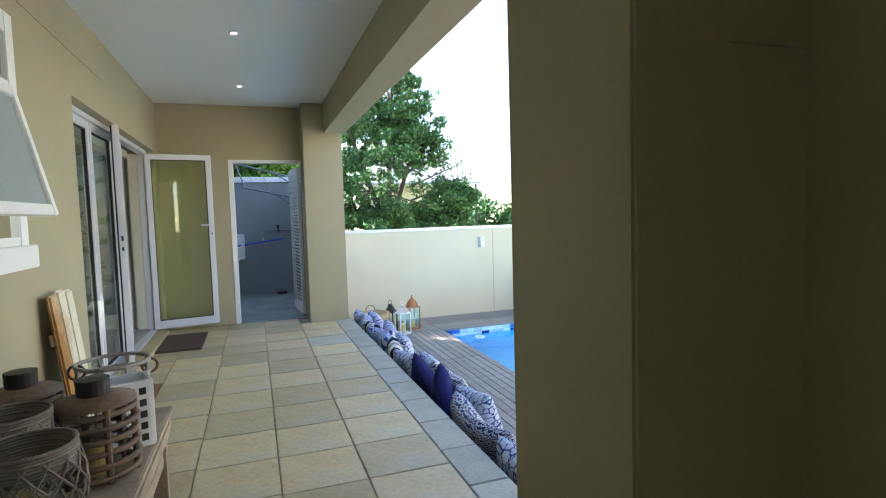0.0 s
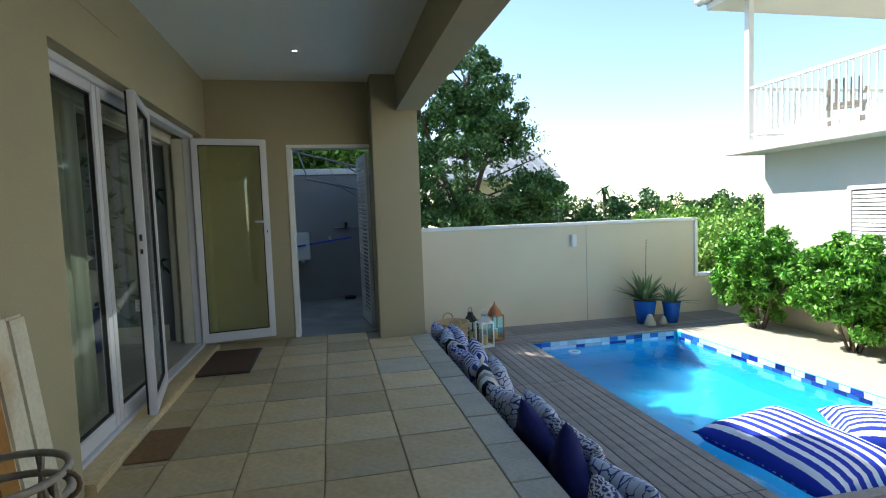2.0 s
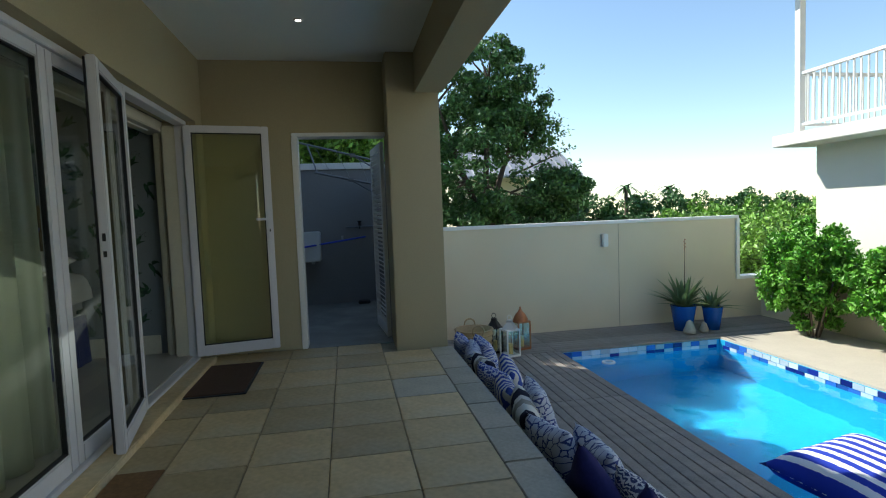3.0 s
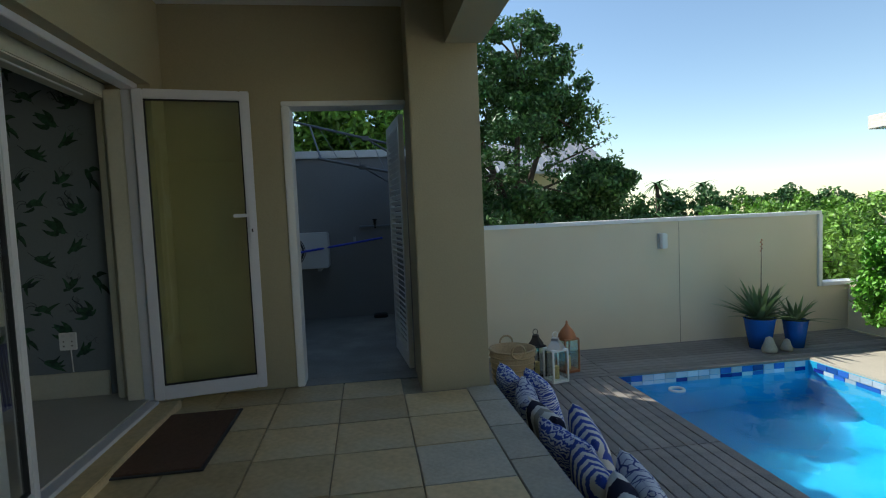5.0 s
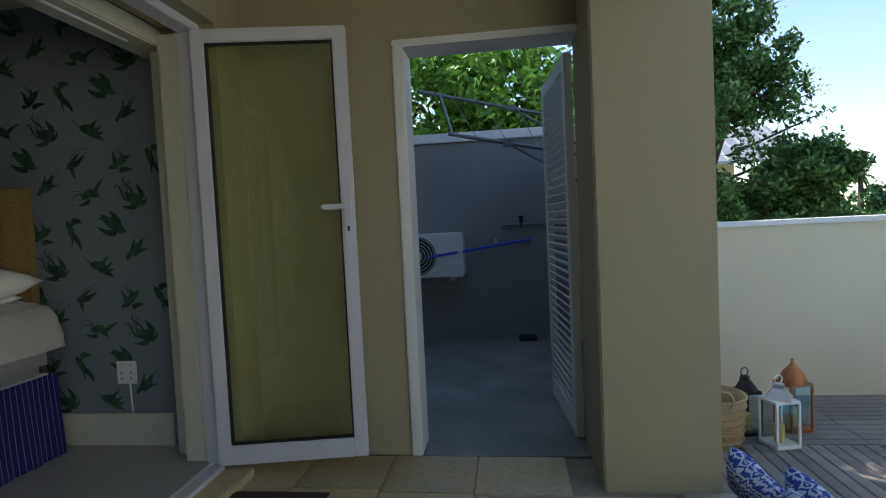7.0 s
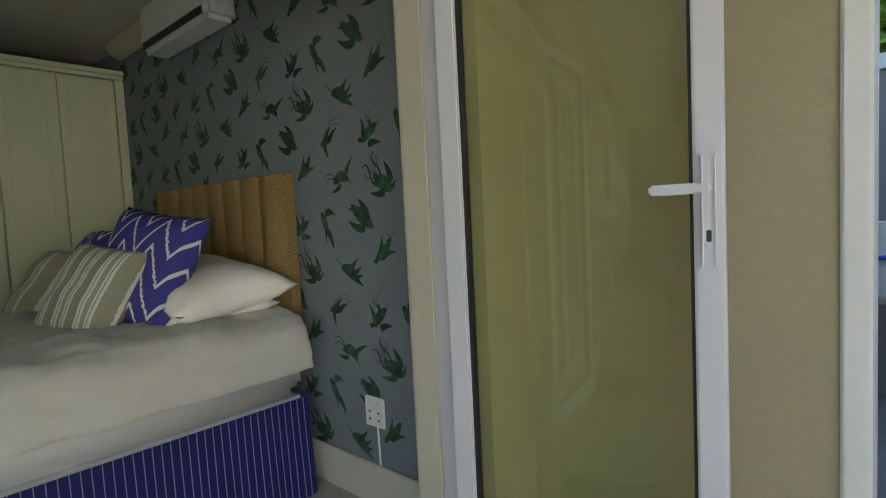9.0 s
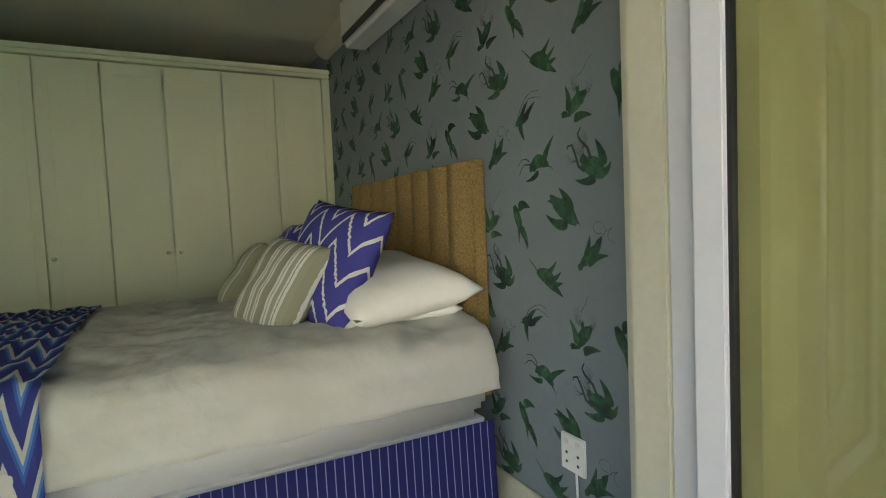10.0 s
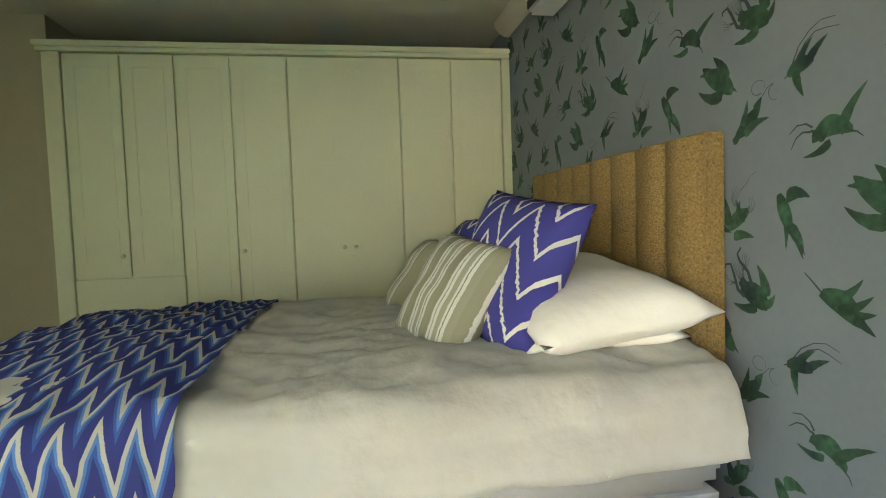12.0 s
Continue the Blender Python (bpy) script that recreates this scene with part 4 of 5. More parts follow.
for x in (-0.25, 0.25):
    part("bracket", box((x - 0.02, -0.32, -0.03), (x + 0.02, 0.0, 0.0)), M["steel"], ou)
br = thing("broom", (-0.05, 9.90, 0.855), "blue plastic broom handle held across the wall", "broom")
part("handle", rod((-0.30, -0.34, -0.005), (0.65, 0.03, 0.105), 0.013), M["bluebroom"], br)
part("hook", box((0.3, 0.0, 0.08), (0.33, 0.05, 0.13)), M["steel"], br)
tp = thing("garden_tap", (0.52, 9.95, 1.11), "brass garden tap on a grey wall pipe", "tap")
part("pipe", rod((-0.19, -0.03, 0), (0.5, -0.03, 0), 0.011), M["rope"], tp)
part("tap_body", rod((0, -0.03, 0), (0, -0.03, 0.07), 0.014, 0.02), M["darkmetal"], tp)
part("tap_handle", box((-0.03, -0.045, 0.07), (0.03, -0.015, 0.085), 0.004), M["darkmetal"], tp)
part("spout", rod((0, -0.03, 0.02), (0, -0.10, -0.02), 0.01), M["darkmetal"], tp)
dr = thing("folding_clothes_line", (1.03, 8.65, 0.0), "grey metal folding clothes line on the yard wall", "clothes line")
ARMS = (((0.0, 0.25, 1.88), (-1.30, 0.25, 2.21), (-0.58, 0.25, 2.03), (0.0, 0.25, 1.66)), ((0.0, -0.25, 1.55), (-1.03, -0.25, 1.78), (-0.62, -0.25, 1.69), (0.0, -0.25, 1.30)))
for root, tip, mid, foot in ARMS:
    part("arm", rod(root, tip, 0.013), M["rope"], dr)
    part("brace", rod(mid, foot, 0.010), M["rope"], dr)
    part("wall_plate", box((-0.012, root[1] - 0.03, foot[2] - 0.05), (0.009, root[1] + 0.03, root[2] + 0.05), 0.003), M["rope"], dr)
    part("bracket", box((mid[0] - 0.035, mid[1] - 0.02, mid[2] - 0.025), (mid[0] + 0.035, mid[1] + 0.02, mid[2] + 0.02), 0.004), M["rope"], dr)
part("link", rod((-1.13, 0.25, 2.165), (-1.0, -0.25, 1.775), 0.009), M["rope"], dr)
for k in (0.2, 0.4, 0.6, 0.8):
    p0, p1 = (Vector(a[0]).lerp(Vector(a[1]), k) for a in ARMS)
    part("line", rod(p0, p1, 0.0025, seg=5), M["rope"], dr)
solid("drain_cover", box((0.45, 9.72, 0.0), (0.62, 9.88, 0.04), 0.01), M["dark"], "black rubber block on the yard floor", "drain")

# ---- patio things ----
dm = thing("doormat", (-0.685, 6.43, 0.0), "dark brown coir doormat at the glass doors", "doormat")
part("coir_pad", box((-0.225, -0.41, 0.0), (0.225, 0.41, 0.015), 0.004), M["coir"], dm)
b = box((-0.245, -0.43, 0.0), (0.245, -0.41, 0.009), 0.002)
box((-0.245, 0.41, 0.0), (0.245, 0.43, 0.009), 0.002, bm=b)
box((-0.245, -0.41, 0.0), (-0.225, 0.41, 0.009), 0.002, bm=b)
box((0.225, -0.41, 0.0), (0.245, 0.41, 0.009), 0.002, bm=b)
part("border", b, M["dark"], dm, "black rubber border")
solid("floor_mat", box((-0.86, 4.40, 0.0), (-0.63, 4.86, 0.01), 0.003), M["rust"], "small rust-brown mat on the stone floor", "mat")
bench = thing("pallet_bench", (-0.58, 2.05, 0), "rough low bench of reclaimed pallet wood", "bench")
for i in range(4):
    x0 = -0.31 + i * 0.157
    part("plank", box((x0, -1.0, 0.42), (x0 + 0.147, 0.80, 0.448), 0.005), M["bench"], bench)
for y in (-0.9, 0.70):
    for x in (-0.29, 0.22):
        part("leg", box((x, y, 0), (x + 0.06, y + 0.06, 0.36), 0.004), M["bench"], bench)
    part("cross_rail", box((-0.30, y, 0.36), (0.30, y + 0.06, 0.42), 0.004), M["bench"], bench)
part("front_rail", box((0.23, -0.84, 0.20), (0.27, 0.70, 0.27), 0.004), M["bench"], bench)
part("front_apron", box((0.282, -0.98, 0.36), (0.31, 0.66, 0.418), 0.004), M["bench"], bench)
bd = thing("plank_board", (-0.875, 3.46, 0.0), "cream painted three-plank board with rust stains leaning on the wall", "board")
for i in range(3):
    o = part("plank", box((-0.012, -0.18 + i * 0.119, 0), (0.012, -0.18 + i * 0.119 + 0.117, 0.97 - 0.012 * (i != 1)), 0.011), M["board_pale" if i else "board"], bd, "stained painted plank")
    o.matrix_basis = pose(0.11, 0, 0, 0, -6.5, 0)
part("back_batten", box((-0.03, -0.175, 0.7), (-0.0125, 0.172, 0.76), 0.003), M["bench"], bd, "rough batten").matrix_basis = pose(0.11, 0, 0, 0, -6.5, 0)
BT = 0.448


def ring_lantern(x, y, r, h, dark, label):
    """A lantern of stacked rattan rings round a glass, with a flat lid."""
    t = thing("rattan_lantern", (x, y, BT), label, "lantern", "lanterns on the bench")
    m = M["rattan"] if dark else M["greywood"]
    n = int(h / 0.036)
    for i in range(n):
        z = 0.02 + i * (h - 0.04) / (n - 1)
        part("ring", torus((0, 0, z), r * (1 + 0.03 * math.sin(i * 2.1)), 0.010, 26, 6), m, t, smooth=True)
    for a in range(6):
        c, s = math.cos(a * 1.047), math.sin(a * 1.047)
        part("upright", rod((c * r * 0.96, s * r * 0.96, 0), (c * r * 0.96, s * r * 0.96, h), 0.012, seg=8), m, t)
    part("glass", lathe([(r * 0.7, 0.01), (r * 0.7, h * 0.9)], 24), M["glass"], t, smooth=True).visible_shadow = False
    part("candle", rod((0, 0, 0.0), (0, 0, h * 0.4), 0.035, seg=16), M["wax"], t)
    part("lid", lathe([(0.0, h + 0.035), (r * 0.45, h + 0.03), (r * 1.02, h + 0.012), (r * 1.04, h)], 26), m, t, smooth=True)
    b = lathe([(0.05, h + 0.03), (0.052, h + 0.085), (0.0, h + 0.09)], 18)
    part("cap", b, M["darkmetal"], t)
    return t


def wire_lantern(x, y, r, h, label):
    """A vase-shaped lantern of crossed grey twigs, with bound rims."""
    t = thing("twig_lantern", (x, y, BT), label, "lantern", "lanterns on the bench")
    rad = lambda k: r * (0.80 + 0.28 * math.sin(k * math.pi * 0.85 + 0.1))
    for i in range(14):
        for sg in (-1, 1):
            b = bmesh.new()
            pts = []
            for j in range(9):
                k = j / 8
                a = i * 2 * math.pi / 14 + sg * k * 1.5
                pts.append((rad(k) * math.cos(a), rad(k) * math.sin(a), 0.01 + k * (h - 0.02)))
            for p0, p1 in zip(pts, pts[1:]):
                rod(p0, p1, 0.004, seg=5, bm=b)
            part("twig", b, M["twig"], t)
    for z in range(8):
        part("rim", torus((0, 0, h - 0.009 * z), rad(1) * (1.02 - 0.008 * (z % 2)), 0.006, 26, 6), M["twig"], t, smooth=True)
    part("base_ring", torus((0, 0, 0.012), rad(0), 0.012, 26, 6), M["twig"], t, smooth=True)
    part("glass", lathe([(r * 0.55, 0.01), (r * 0.55, h * 0.8)], 20), M["glass"], t, smooth=True).visible_shadow = False
    part("candle", rod((0, 0, 0.0), (0, 0, h * 0.35), 0.04, seg=16), M["wax"], t)
    return t


def basket_lantern(x, y, r, h, label):
    """An open cage of bent pale withies with double rims."""
    t = thing("withy_lantern", (x, y, BT), label, "lantern", "lanterns on the bench")
    for z in (0.012, h * 0.5, h - 0.05, h):
        part("rim", torus((0, 0, z), r, 0.009, 28, 6), M["greywood"], t, smooth=True)
    for i in range(16):
        a, c = i * math.pi / 8, (i + (0.6 if i % 2 else -0.6)) * math.pi / 8
        part("withy", rod((r * math.cos(a), r * math.sin(a), 0.01), (r * math.cos(c), r * math.sin(c), h), 0.007, seg=6), M["greywood"], t)
    for sg in (-1, 1):
        part("handle", torus((sg * r, 0, h - 0.03), 0.03, 0.006, 14, 6, axis="Y"), M["rattan"], t, smooth=True)
    part("glass", lathe([(r * 0.6, 0.01), (r * 0.6, h * 0.85)], 20), M["glass"], t, smooth=True).visible_shadow = False
    return t


basket_lantern(-0.46, 2.66, 0.135, 0.28, "open grey withy lantern on the pallet bench")
ring_lantern(-0.42, 2.20, 0.125, 0.25, True, "brown rattan ring lantern on the pallet bench")
ring_lantern(-0.70, 2.42, 0.12, 0.25, True, "brown rattan ring lantern near the wall")
wire_lantern(-0.48, 1.80, 0.125, 0.27, "grey twig lantern with a bound rim on the bench")
wire_lantern(-0.62, 2.08, 0.12, 0.28, "tall grey twig lantern on the bench")
cl = thing("carved_lantern", (-0.37, 2.44, BT), "whitewashed carved wooden lantern on the bench", "lantern", "lanterns on the bench", rz=20)
for a in range(4):
    o = part("side_panel", box((-0.075, 0.070, 0.0), (0.075, 0.080, 0.26), 0.004), M["white"], cl)
    o.matrix_basis = pose(0, 0, 0, 0, 0, 90 * a)
    for i in range(3):
        for j in range(5):
            # no hole is cut: a dark plate on the panel shows its shade
            q = part("cutout", box((-0.052 + i * 0.04, 0.0805, 0.025 + j * 0.045), (-0.028 + i * 0.04, 0.0815, 0.052 + j * 0.045)), M["dark"], cl)
            q.matrix_basis = pose(0, 0, 0, 0, 0, 90 * a)

# bench and cushions on the pool side
built = thing("pool_bench", (1.55, 3.9, DECK), "long built-in timber seat below the patio edge", "bench")
for i in range(4):
    part("slat", box((-0.275 + i * 0.14, -3.0, 0.46), (-0.145 + i * 0.14, 3.3, 0.49), 0.004), M["deck"], built)
for y in range(7):
    part("support", box((-0.26, -2.95 + y * 1.0, 0), (0.24, -2.88 + y * 1.0, 0.46)), M["deck"], built)
SEAT = DECK + 0.49
row = [(7.02, "leafy_blue", 0, "pale blue leaf-patterned cushion"), (6.62, "trellis", 0, "pale blue trellis cushion"), (6.25, "geo", 0, "black and white geometric cushion"), (5.92, "leafy_blue", 0, "blue leaf-patterned cushion"),
       (5.60, "zig", 0, "fine blue and white zigzag cushion"), (5.22, "geo", 0, "white and grey geometric cushion"), (4.78, "trellis", 0, "grey-blue trellis cushion"), (4.20, "navycloth", 1, "plain navy cushion standing on its corner"),
       (3.78, "navycloth", 1, "plain navy cushion standing on its corner"), (3.32, "leafy", 0, "grey and white leaf-patterned cushion"), (2.93, "leafy_dark", 0, "charcoal leaf-patterned cushion"), (2.54, "trellis", 0, "white and blue trellis cushion"), (2.1, "leafy", 0, "grey and white leaf-patterned cushion")]
for i, (y, m, tip, label) in enumerate(row):
    zc = SEAT + (0.25 if tip else 0.19)
    mm = pose(1.42 - (0.02 if tip else 0), y, zc, 0, 0, 0) @ pose(0, 0, 0, 0, 78, 0) @ pose(0, 0, 0, 14 * math.sin(i * 1.7), 0, 44 if tip else 4 * math.sin(i * 2.9))
    cushion("cushion", mm, 0.46, 0.46, 0.15 if tip else 0.17, M[m], label + " on the pool bench", "cushions on the pool bench", 10 + i, pinch=0.24 if tip else 0.12)
for i, y in enumerate((6.8, 6.0, 5.4, 4.5, 4.0, 3.5)):
    mm = pose(1.57, y, SEAT + 0.21, 0, 0, 0) @ pose(0, 0, 0, 0, 74, 0) @ pose(0, 0, 0, 10 * math.sin(i), 0, 5 * math.sin(i * 2))
    cushion("cushion", mm, 0.45, 0.45, 0.16, M[("leafy_blue", "zig", "trellis", "trellis", "leafy", "trellis")[i]], "blue and white patterned cushion on the pool bench", "cushions on the pool bench", 30 + i)

# ---- pool side things ----


def lantern(x, y, h, w, material, label, dome):
    t = thing("candle_lantern", (x, y, DECK), label, "lantern", "lanterns on the deck", rz=14)
    part("base", box((-w / 2, -w / 2, 0), (w / 2, w / 2, 0.03), 0.004), material, t)
    hh = h * 0.68
    for a in (-1, 1):
        for c in (-1, 1):
            part("post", box((a * w * 0.46 - 0.009, c * w * 0.46 - 0.009, 0.03), (a * w * 0.46 + 0.009, c * w * 0.46 + 0.009, hh)), material, t)
    part("top_frame", box((-w / 2, -w / 2, hh), (w / 2, w / 2, hh + 0.025), 0.004), material, t)
    for a in range(4):
        o = part("pane", box((-w * 0.42, w * 0.45, 0.03), (w * 0.42, w * 0.455, hh)), M["glass"], t)
        o.matrix_basis = pose(0, 0, 0, 0, 0, 90 * a)
        o.visible_shadow = False
    z = hh + 0.025
    if dome == "onion":
        prof = [(w * 0.52, z), (w * 0.50, z + 0.03), (w * 0.36, z + 0.09), (w * 0.16, z + 0.14), (0.012, z + 0.18), (0.016, z + 0.20), (0.0, z + 0.215)]
        part("roof", lathe(prof, 20), material, t, smooth=True)
    else:
        prof = [(w * 0.62, z), (w * 0.26, z + 0.09), (w * 0.26, z + 0.12), (0.0, z + 0.125)]
        part("roof", lathe(prof, 4), M["steel"] if dome == "steel" else material, t)
        part("carry_ring", torus((0, 0, z + 0.16), 0.035, 0.005, 18, 6, axis="Y"), material, t)
    part("candle", rod((0, 0, 0.03), (0, 0, 0.03 + hh * 0.4), 0.04, seg=16), M["wax"], t)


lantern(2.58, 9.36, 0.55, 0.22, M["white"], "white wooden candle lantern with a steel roof", "steel")
lantern(2.42, 9.62, 0.54, 0.19, M["darkmetal"], "dark metal candle lantern on the deck", "dark")
lantern(2.86, 9.70, 0.60, 0.22, M["copper"], "copper candle lantern with an onion-shaped roof", "onion")
bk = thing("woven_basket", (2.07, 9.45, DECK), "round woven straw basket with two handles on the deck", "basket")
part("body", lathe([(0.0, 0.01), (0.23, 0.0), (0.25, 0.2), (0.275, 0.42), (0.255, 0.42), (0.23, 0.2), (0.20, 0.04), (0, 0.04)], 32), M["basket"], bk, smooth=True)
for z in (0.06, 0.13, 0.20, 0.27, 0.34, 0.41):
    part("coil", torus((0, 0, z), 0.238 + 0.09 * z, 0.010, 32, 6), M["basket"], bk, smooth=True)
for sg in (-1, 1):
    part("handle", torus((0.0, -0.265 * sg, 0.43), 0.08, 0.012, 22, 8, axis="Y"), M["basket"], bk, smooth=True)

wl = thing("wall_lamp", (4.69, 10.6, 0.69), "small square grey outdoor wall lamp", "wall lamp")
part("back_plate", box((-0.06, -0.02, -0.115), (0.05, 0.0, 0.115), 0.005), M["steel"], wl)
part("hood", box((-0.04, -0.10, -0.11), (0.05, -0.02, 0.11), 0.01), M["white"], wl)


def pot_plant(name, x, y, r, h, n, length, label, seed, spike=0.0):
    t = thing(name, (x, y, DECK), label, "potted plant")
    part("pot", lathe([(0, 0.01), (r * 0.68, 0), (r * 0.85, h * 0.5), (r, h * 0.96), (r * 1.04, h), (r * 0.94, h), (r * 0.9, h * 0.9), (0, h * 0.88)], 30), M["bluepot"], t, "glossy blue glazed pot", True)
    part("soil", lathe([(0, h * 0.9), (r * 0.9, h * 0.9)], 20), M["bark"], t)
    rg = random.Random(seed)
    for i in range(n):
        a, e = i * 2.4, radians(rg.uniform(4, 76))
        L = length * rg.uniform(0.75, 1.1)
        w0 = 0.04 * length / 0.4
        def fn(u, v):
            rr = 0.03 + L * u * math.cos(e) * (1 + 0.2 * u)
            zz = h * 0.95 + L * u * math.sin(e) - 0.22 * L * u * u * math.cos(e)
            side = (v - 0.5) * 2 * w0 * (1 - u) ** 0.8
            dip = -0.3 * w0 * (1 - (2 * v - 1) ** 2) * (1 - u)
            return (rr * math.cos(a) - side * math.sin(a), rr * math.sin(a) + side * math.cos(a), zz + dip)
        b = sheet(fn, 8, 4)
        bmesh.ops.solidify(b, geom=b.faces[:], thickness=0.006)
        part("leaf", b, M["aloe"], t, smooth=True)
    if spike:
        part("flower_stalk", rod((0.02, 0, h), (0.05, 0.02, h + spike), 0.008, 0.004), M["bark"], t)
        for i in range(6):
            part("bud", rod((0.05, 0.02, h + spike - 0.03 * i), (0.05 + 0.02 * (-1) ** i, 0.02, h + spike - 0.03 * i - 0.02), 0.007), M["copper"], t)


pot_plant("potted_aloe", 5.80, 10.0, 0.20, 0.42, 46, 0.60, "spiky green aloe in a glazed blue pot", 3, 1.10)
pot_plant("potted_aloe_small", 6.27, 9.90, 0.16, 0.38, 28, 0.42, "small green aloe in a glazed blue pot", 5)
for x, r in ((5.72, 0.09), (5.98, 0.07)):
    o = solid("garden_stone", lathe([(0, 0), (r, 0.01), (r * 1.1, r * 0.6), (r * 0.8, r * 1.3), (r * 0.5, r * 2.2), (0, r * 2.5)], 14), M["grey_stone"], "small pale ornamental stone figure beside the pots", "stone ornament", smooth=True)
    o.location = (x, 9.72, DECK)

# floating cushions
cushion("floating_cushion", pose(4.22, 5.18, -0.93, 4, -3, 8), 1.08, 1.38, 0.40, M["float"], "large blue and white striped cushion floating in the pool", "floating pool cushions", 40, pinch=0.16)
cushion("floating_cushion", pose(5.36, 5.05, -0.93, 4, 3, 52), 1.08, 1.38, 0.40, M["float"], "large blue and white striped cushion floating in the pool", "floating pool cushions", 41, pinch=0.16)
fl = thing("pool_float", (3.95, 9.05, WATER), "small white floating chlorine ring in the pool", "pool float")
part("ring", torus((0, 0, 0.01), 0.08, 0.018), M["white"], fl, smooth=True)

# hedge bushes
rg = np.random.RandomState(4)


def bush(x, y, rx, ry, h, label, seed):
    t = thing("hedge_bush", (x, y, DECK), label, "bush", "clipped hedge")
    r2 = np.random.RandomState(seed)
    for i in range(7):
        a = i * 0.9
        part("stem", rod((0.05 * math.cos(a), 0.08 * math.sin(a), 0), (rx * 0.6 * math.cos(a), ry * 0.6 * math.sin(a), h * 0.6), 0.018, 0.008, 7), M["bark"], t)
    balls = []
    for i in range(150):
        d = r2.normal(size=3)
        d *= r2.uniform(0.3, 1.0) / np.linalg.norm(d)
        z = h * (0.10 + 0.84 * (d[2] * 0.5 + 0.5))
        k = 1.05 + 0.15 * math.sin((z / h) * 2.6)
        balls.append((d[0] * rx * 0.88 * k, d[1] * ry * 0.88 * k, z - 0.05, r2.uniform(0.10, 0.19)))
    leaves("foliage", clumps(r2, balls, 200, 0.45), 0.078, M["leaf"], t, seed, 0.5)


bush(7.28, 8.95, 0.62, 0.82, 1.92, "dense bright green hedge bush in full sun", 1)
bush(7.28, 7.30, 0.62, 0.80, 1.78, "dense bright green hedge bush in full sun", 2)
bush(7.28, 5.7, 0.62, 0.80, 1.78, "dense bright green hedge bush in full sun", 3)

# neighbour house with balcony
nh = thing("neighbour_house", (8.0, 6.2, -2.42), "white two-storey house with a railed balcony", "house")
b = box((0, -9, -0.1), (8, 3.43, 4.56))
part("wall", b, M["house"], nh)
part("upper_wall", box((1.2, -9, 4.75), (8, 1.0, 7.2)), M["house"], nh)
part("balcony_slab", box((-0.58, -9, 4.56), (8, 3.72, 4.75), 0.01), M["house"], nh, "white balcony slab")
part("roof", box((-0.9, -9, 7.32), (8.2, 3.9, 7.5)), M["roof"], nh)
part("soffit", box((-0.85, -9, 7.2), (8.2, 3.85, 7.32)), M["house"], nh)
part("gutter", rod((-0.9, 4.0, 7.40), (-0.9, -9, 7.40), 0.09), M["white"], nh)
for y in (3.35, -0.8, -5):
    part("post", box((-0.45, y - 0.05, 4.75), (-0.35, y + 0.05, 7.2)), M["white"], nh)
rl = part("railing", box((-0.43, -9, 5.66), (-0.37, 3.35, 5.71), 0.005), M["white"], nh, "white balcony railing")
part("bottom_rail", box((-0.42, -9, 4.86), (-0.38, 3.35, 4.90)), M["white"], rl)
b0 = box((-0.41, -0.01, 4.90), (-0.39, 0.01, 5.66))
bal = part("baluster", b0, M["white"], rl)
for i in range(1, 70):
    o = new("baluster", bal.data)
    o.parent = rl
    o.location = (0, 3.3 - i * 0.11, 0)
b = box((-0.40, 3.32, 5.66), (4.0, 3.38, 5.71))
box((-0.40, 3.33, 4.86), (4.0, 3.37, 4.90), bm=b)
rn = part("railing", b, M["white"], nh)
bal2 = part("baluster", box((-0.01, 3.34, 4.90), (0.01, 3.36, 5.66)), M["white"], rn)
for i in range(1, 34):
    o = new("baluster", bal2.data)
    o.parent = rn
    o.location = (-0.4 + i * 0.12, 0, 0)


def shutter_window(y0, y1, z0, z1, x=0.0):
    w = part("window", box((x - 0.03, y0, z0), (x + 0.0, y1, z1), 0.004), M["dark"], nh, "white framed window with louvred shutters")
    b = box((x - 0.06, y0, z0), (x - 0.031, y0 + 0.06, z1))
    box((x - 0.06, y1 - 0.06, z0), (x - 0.031, y1, z1), bm=b)
    box((x - 0.06, y0 + 0.06, z0), (x - 0.031, y1 - 0.06, z0 + 0.06), bm=b)
    box((x - 0.06, y0 + 0.06, z1 - 0.06), (x - 0.031, y1 - 0.06, z1), bm=b)
    box((x - 0.06, (y0 + y1) / 2 - 0.03, z0 + 0.06), (x - 0.031, (y0 + y1) / 2 + 0.03, z1 - 0.06), bm=b)
    part("frame", b, M["white"], w)
    for a, c in ((y0 + 0.08, (y0 + y1) / 2 - 0.05), ((y0 + y1) / 2 + 0.05, y1 - 0.08)):
        first = None
        for i in range(int((z1 - z0 - 0.14) / 0.06)):
            if first is None:
                first = part("slat", box((x - 0.055, a, z0 + 0.08), (x - 0.04, c, z0 + 0.125)), M["white"], w)
            else:
                o = new("slat", first.data)
                o.parent = w
                o.location = (0, 0, i * 0.06)


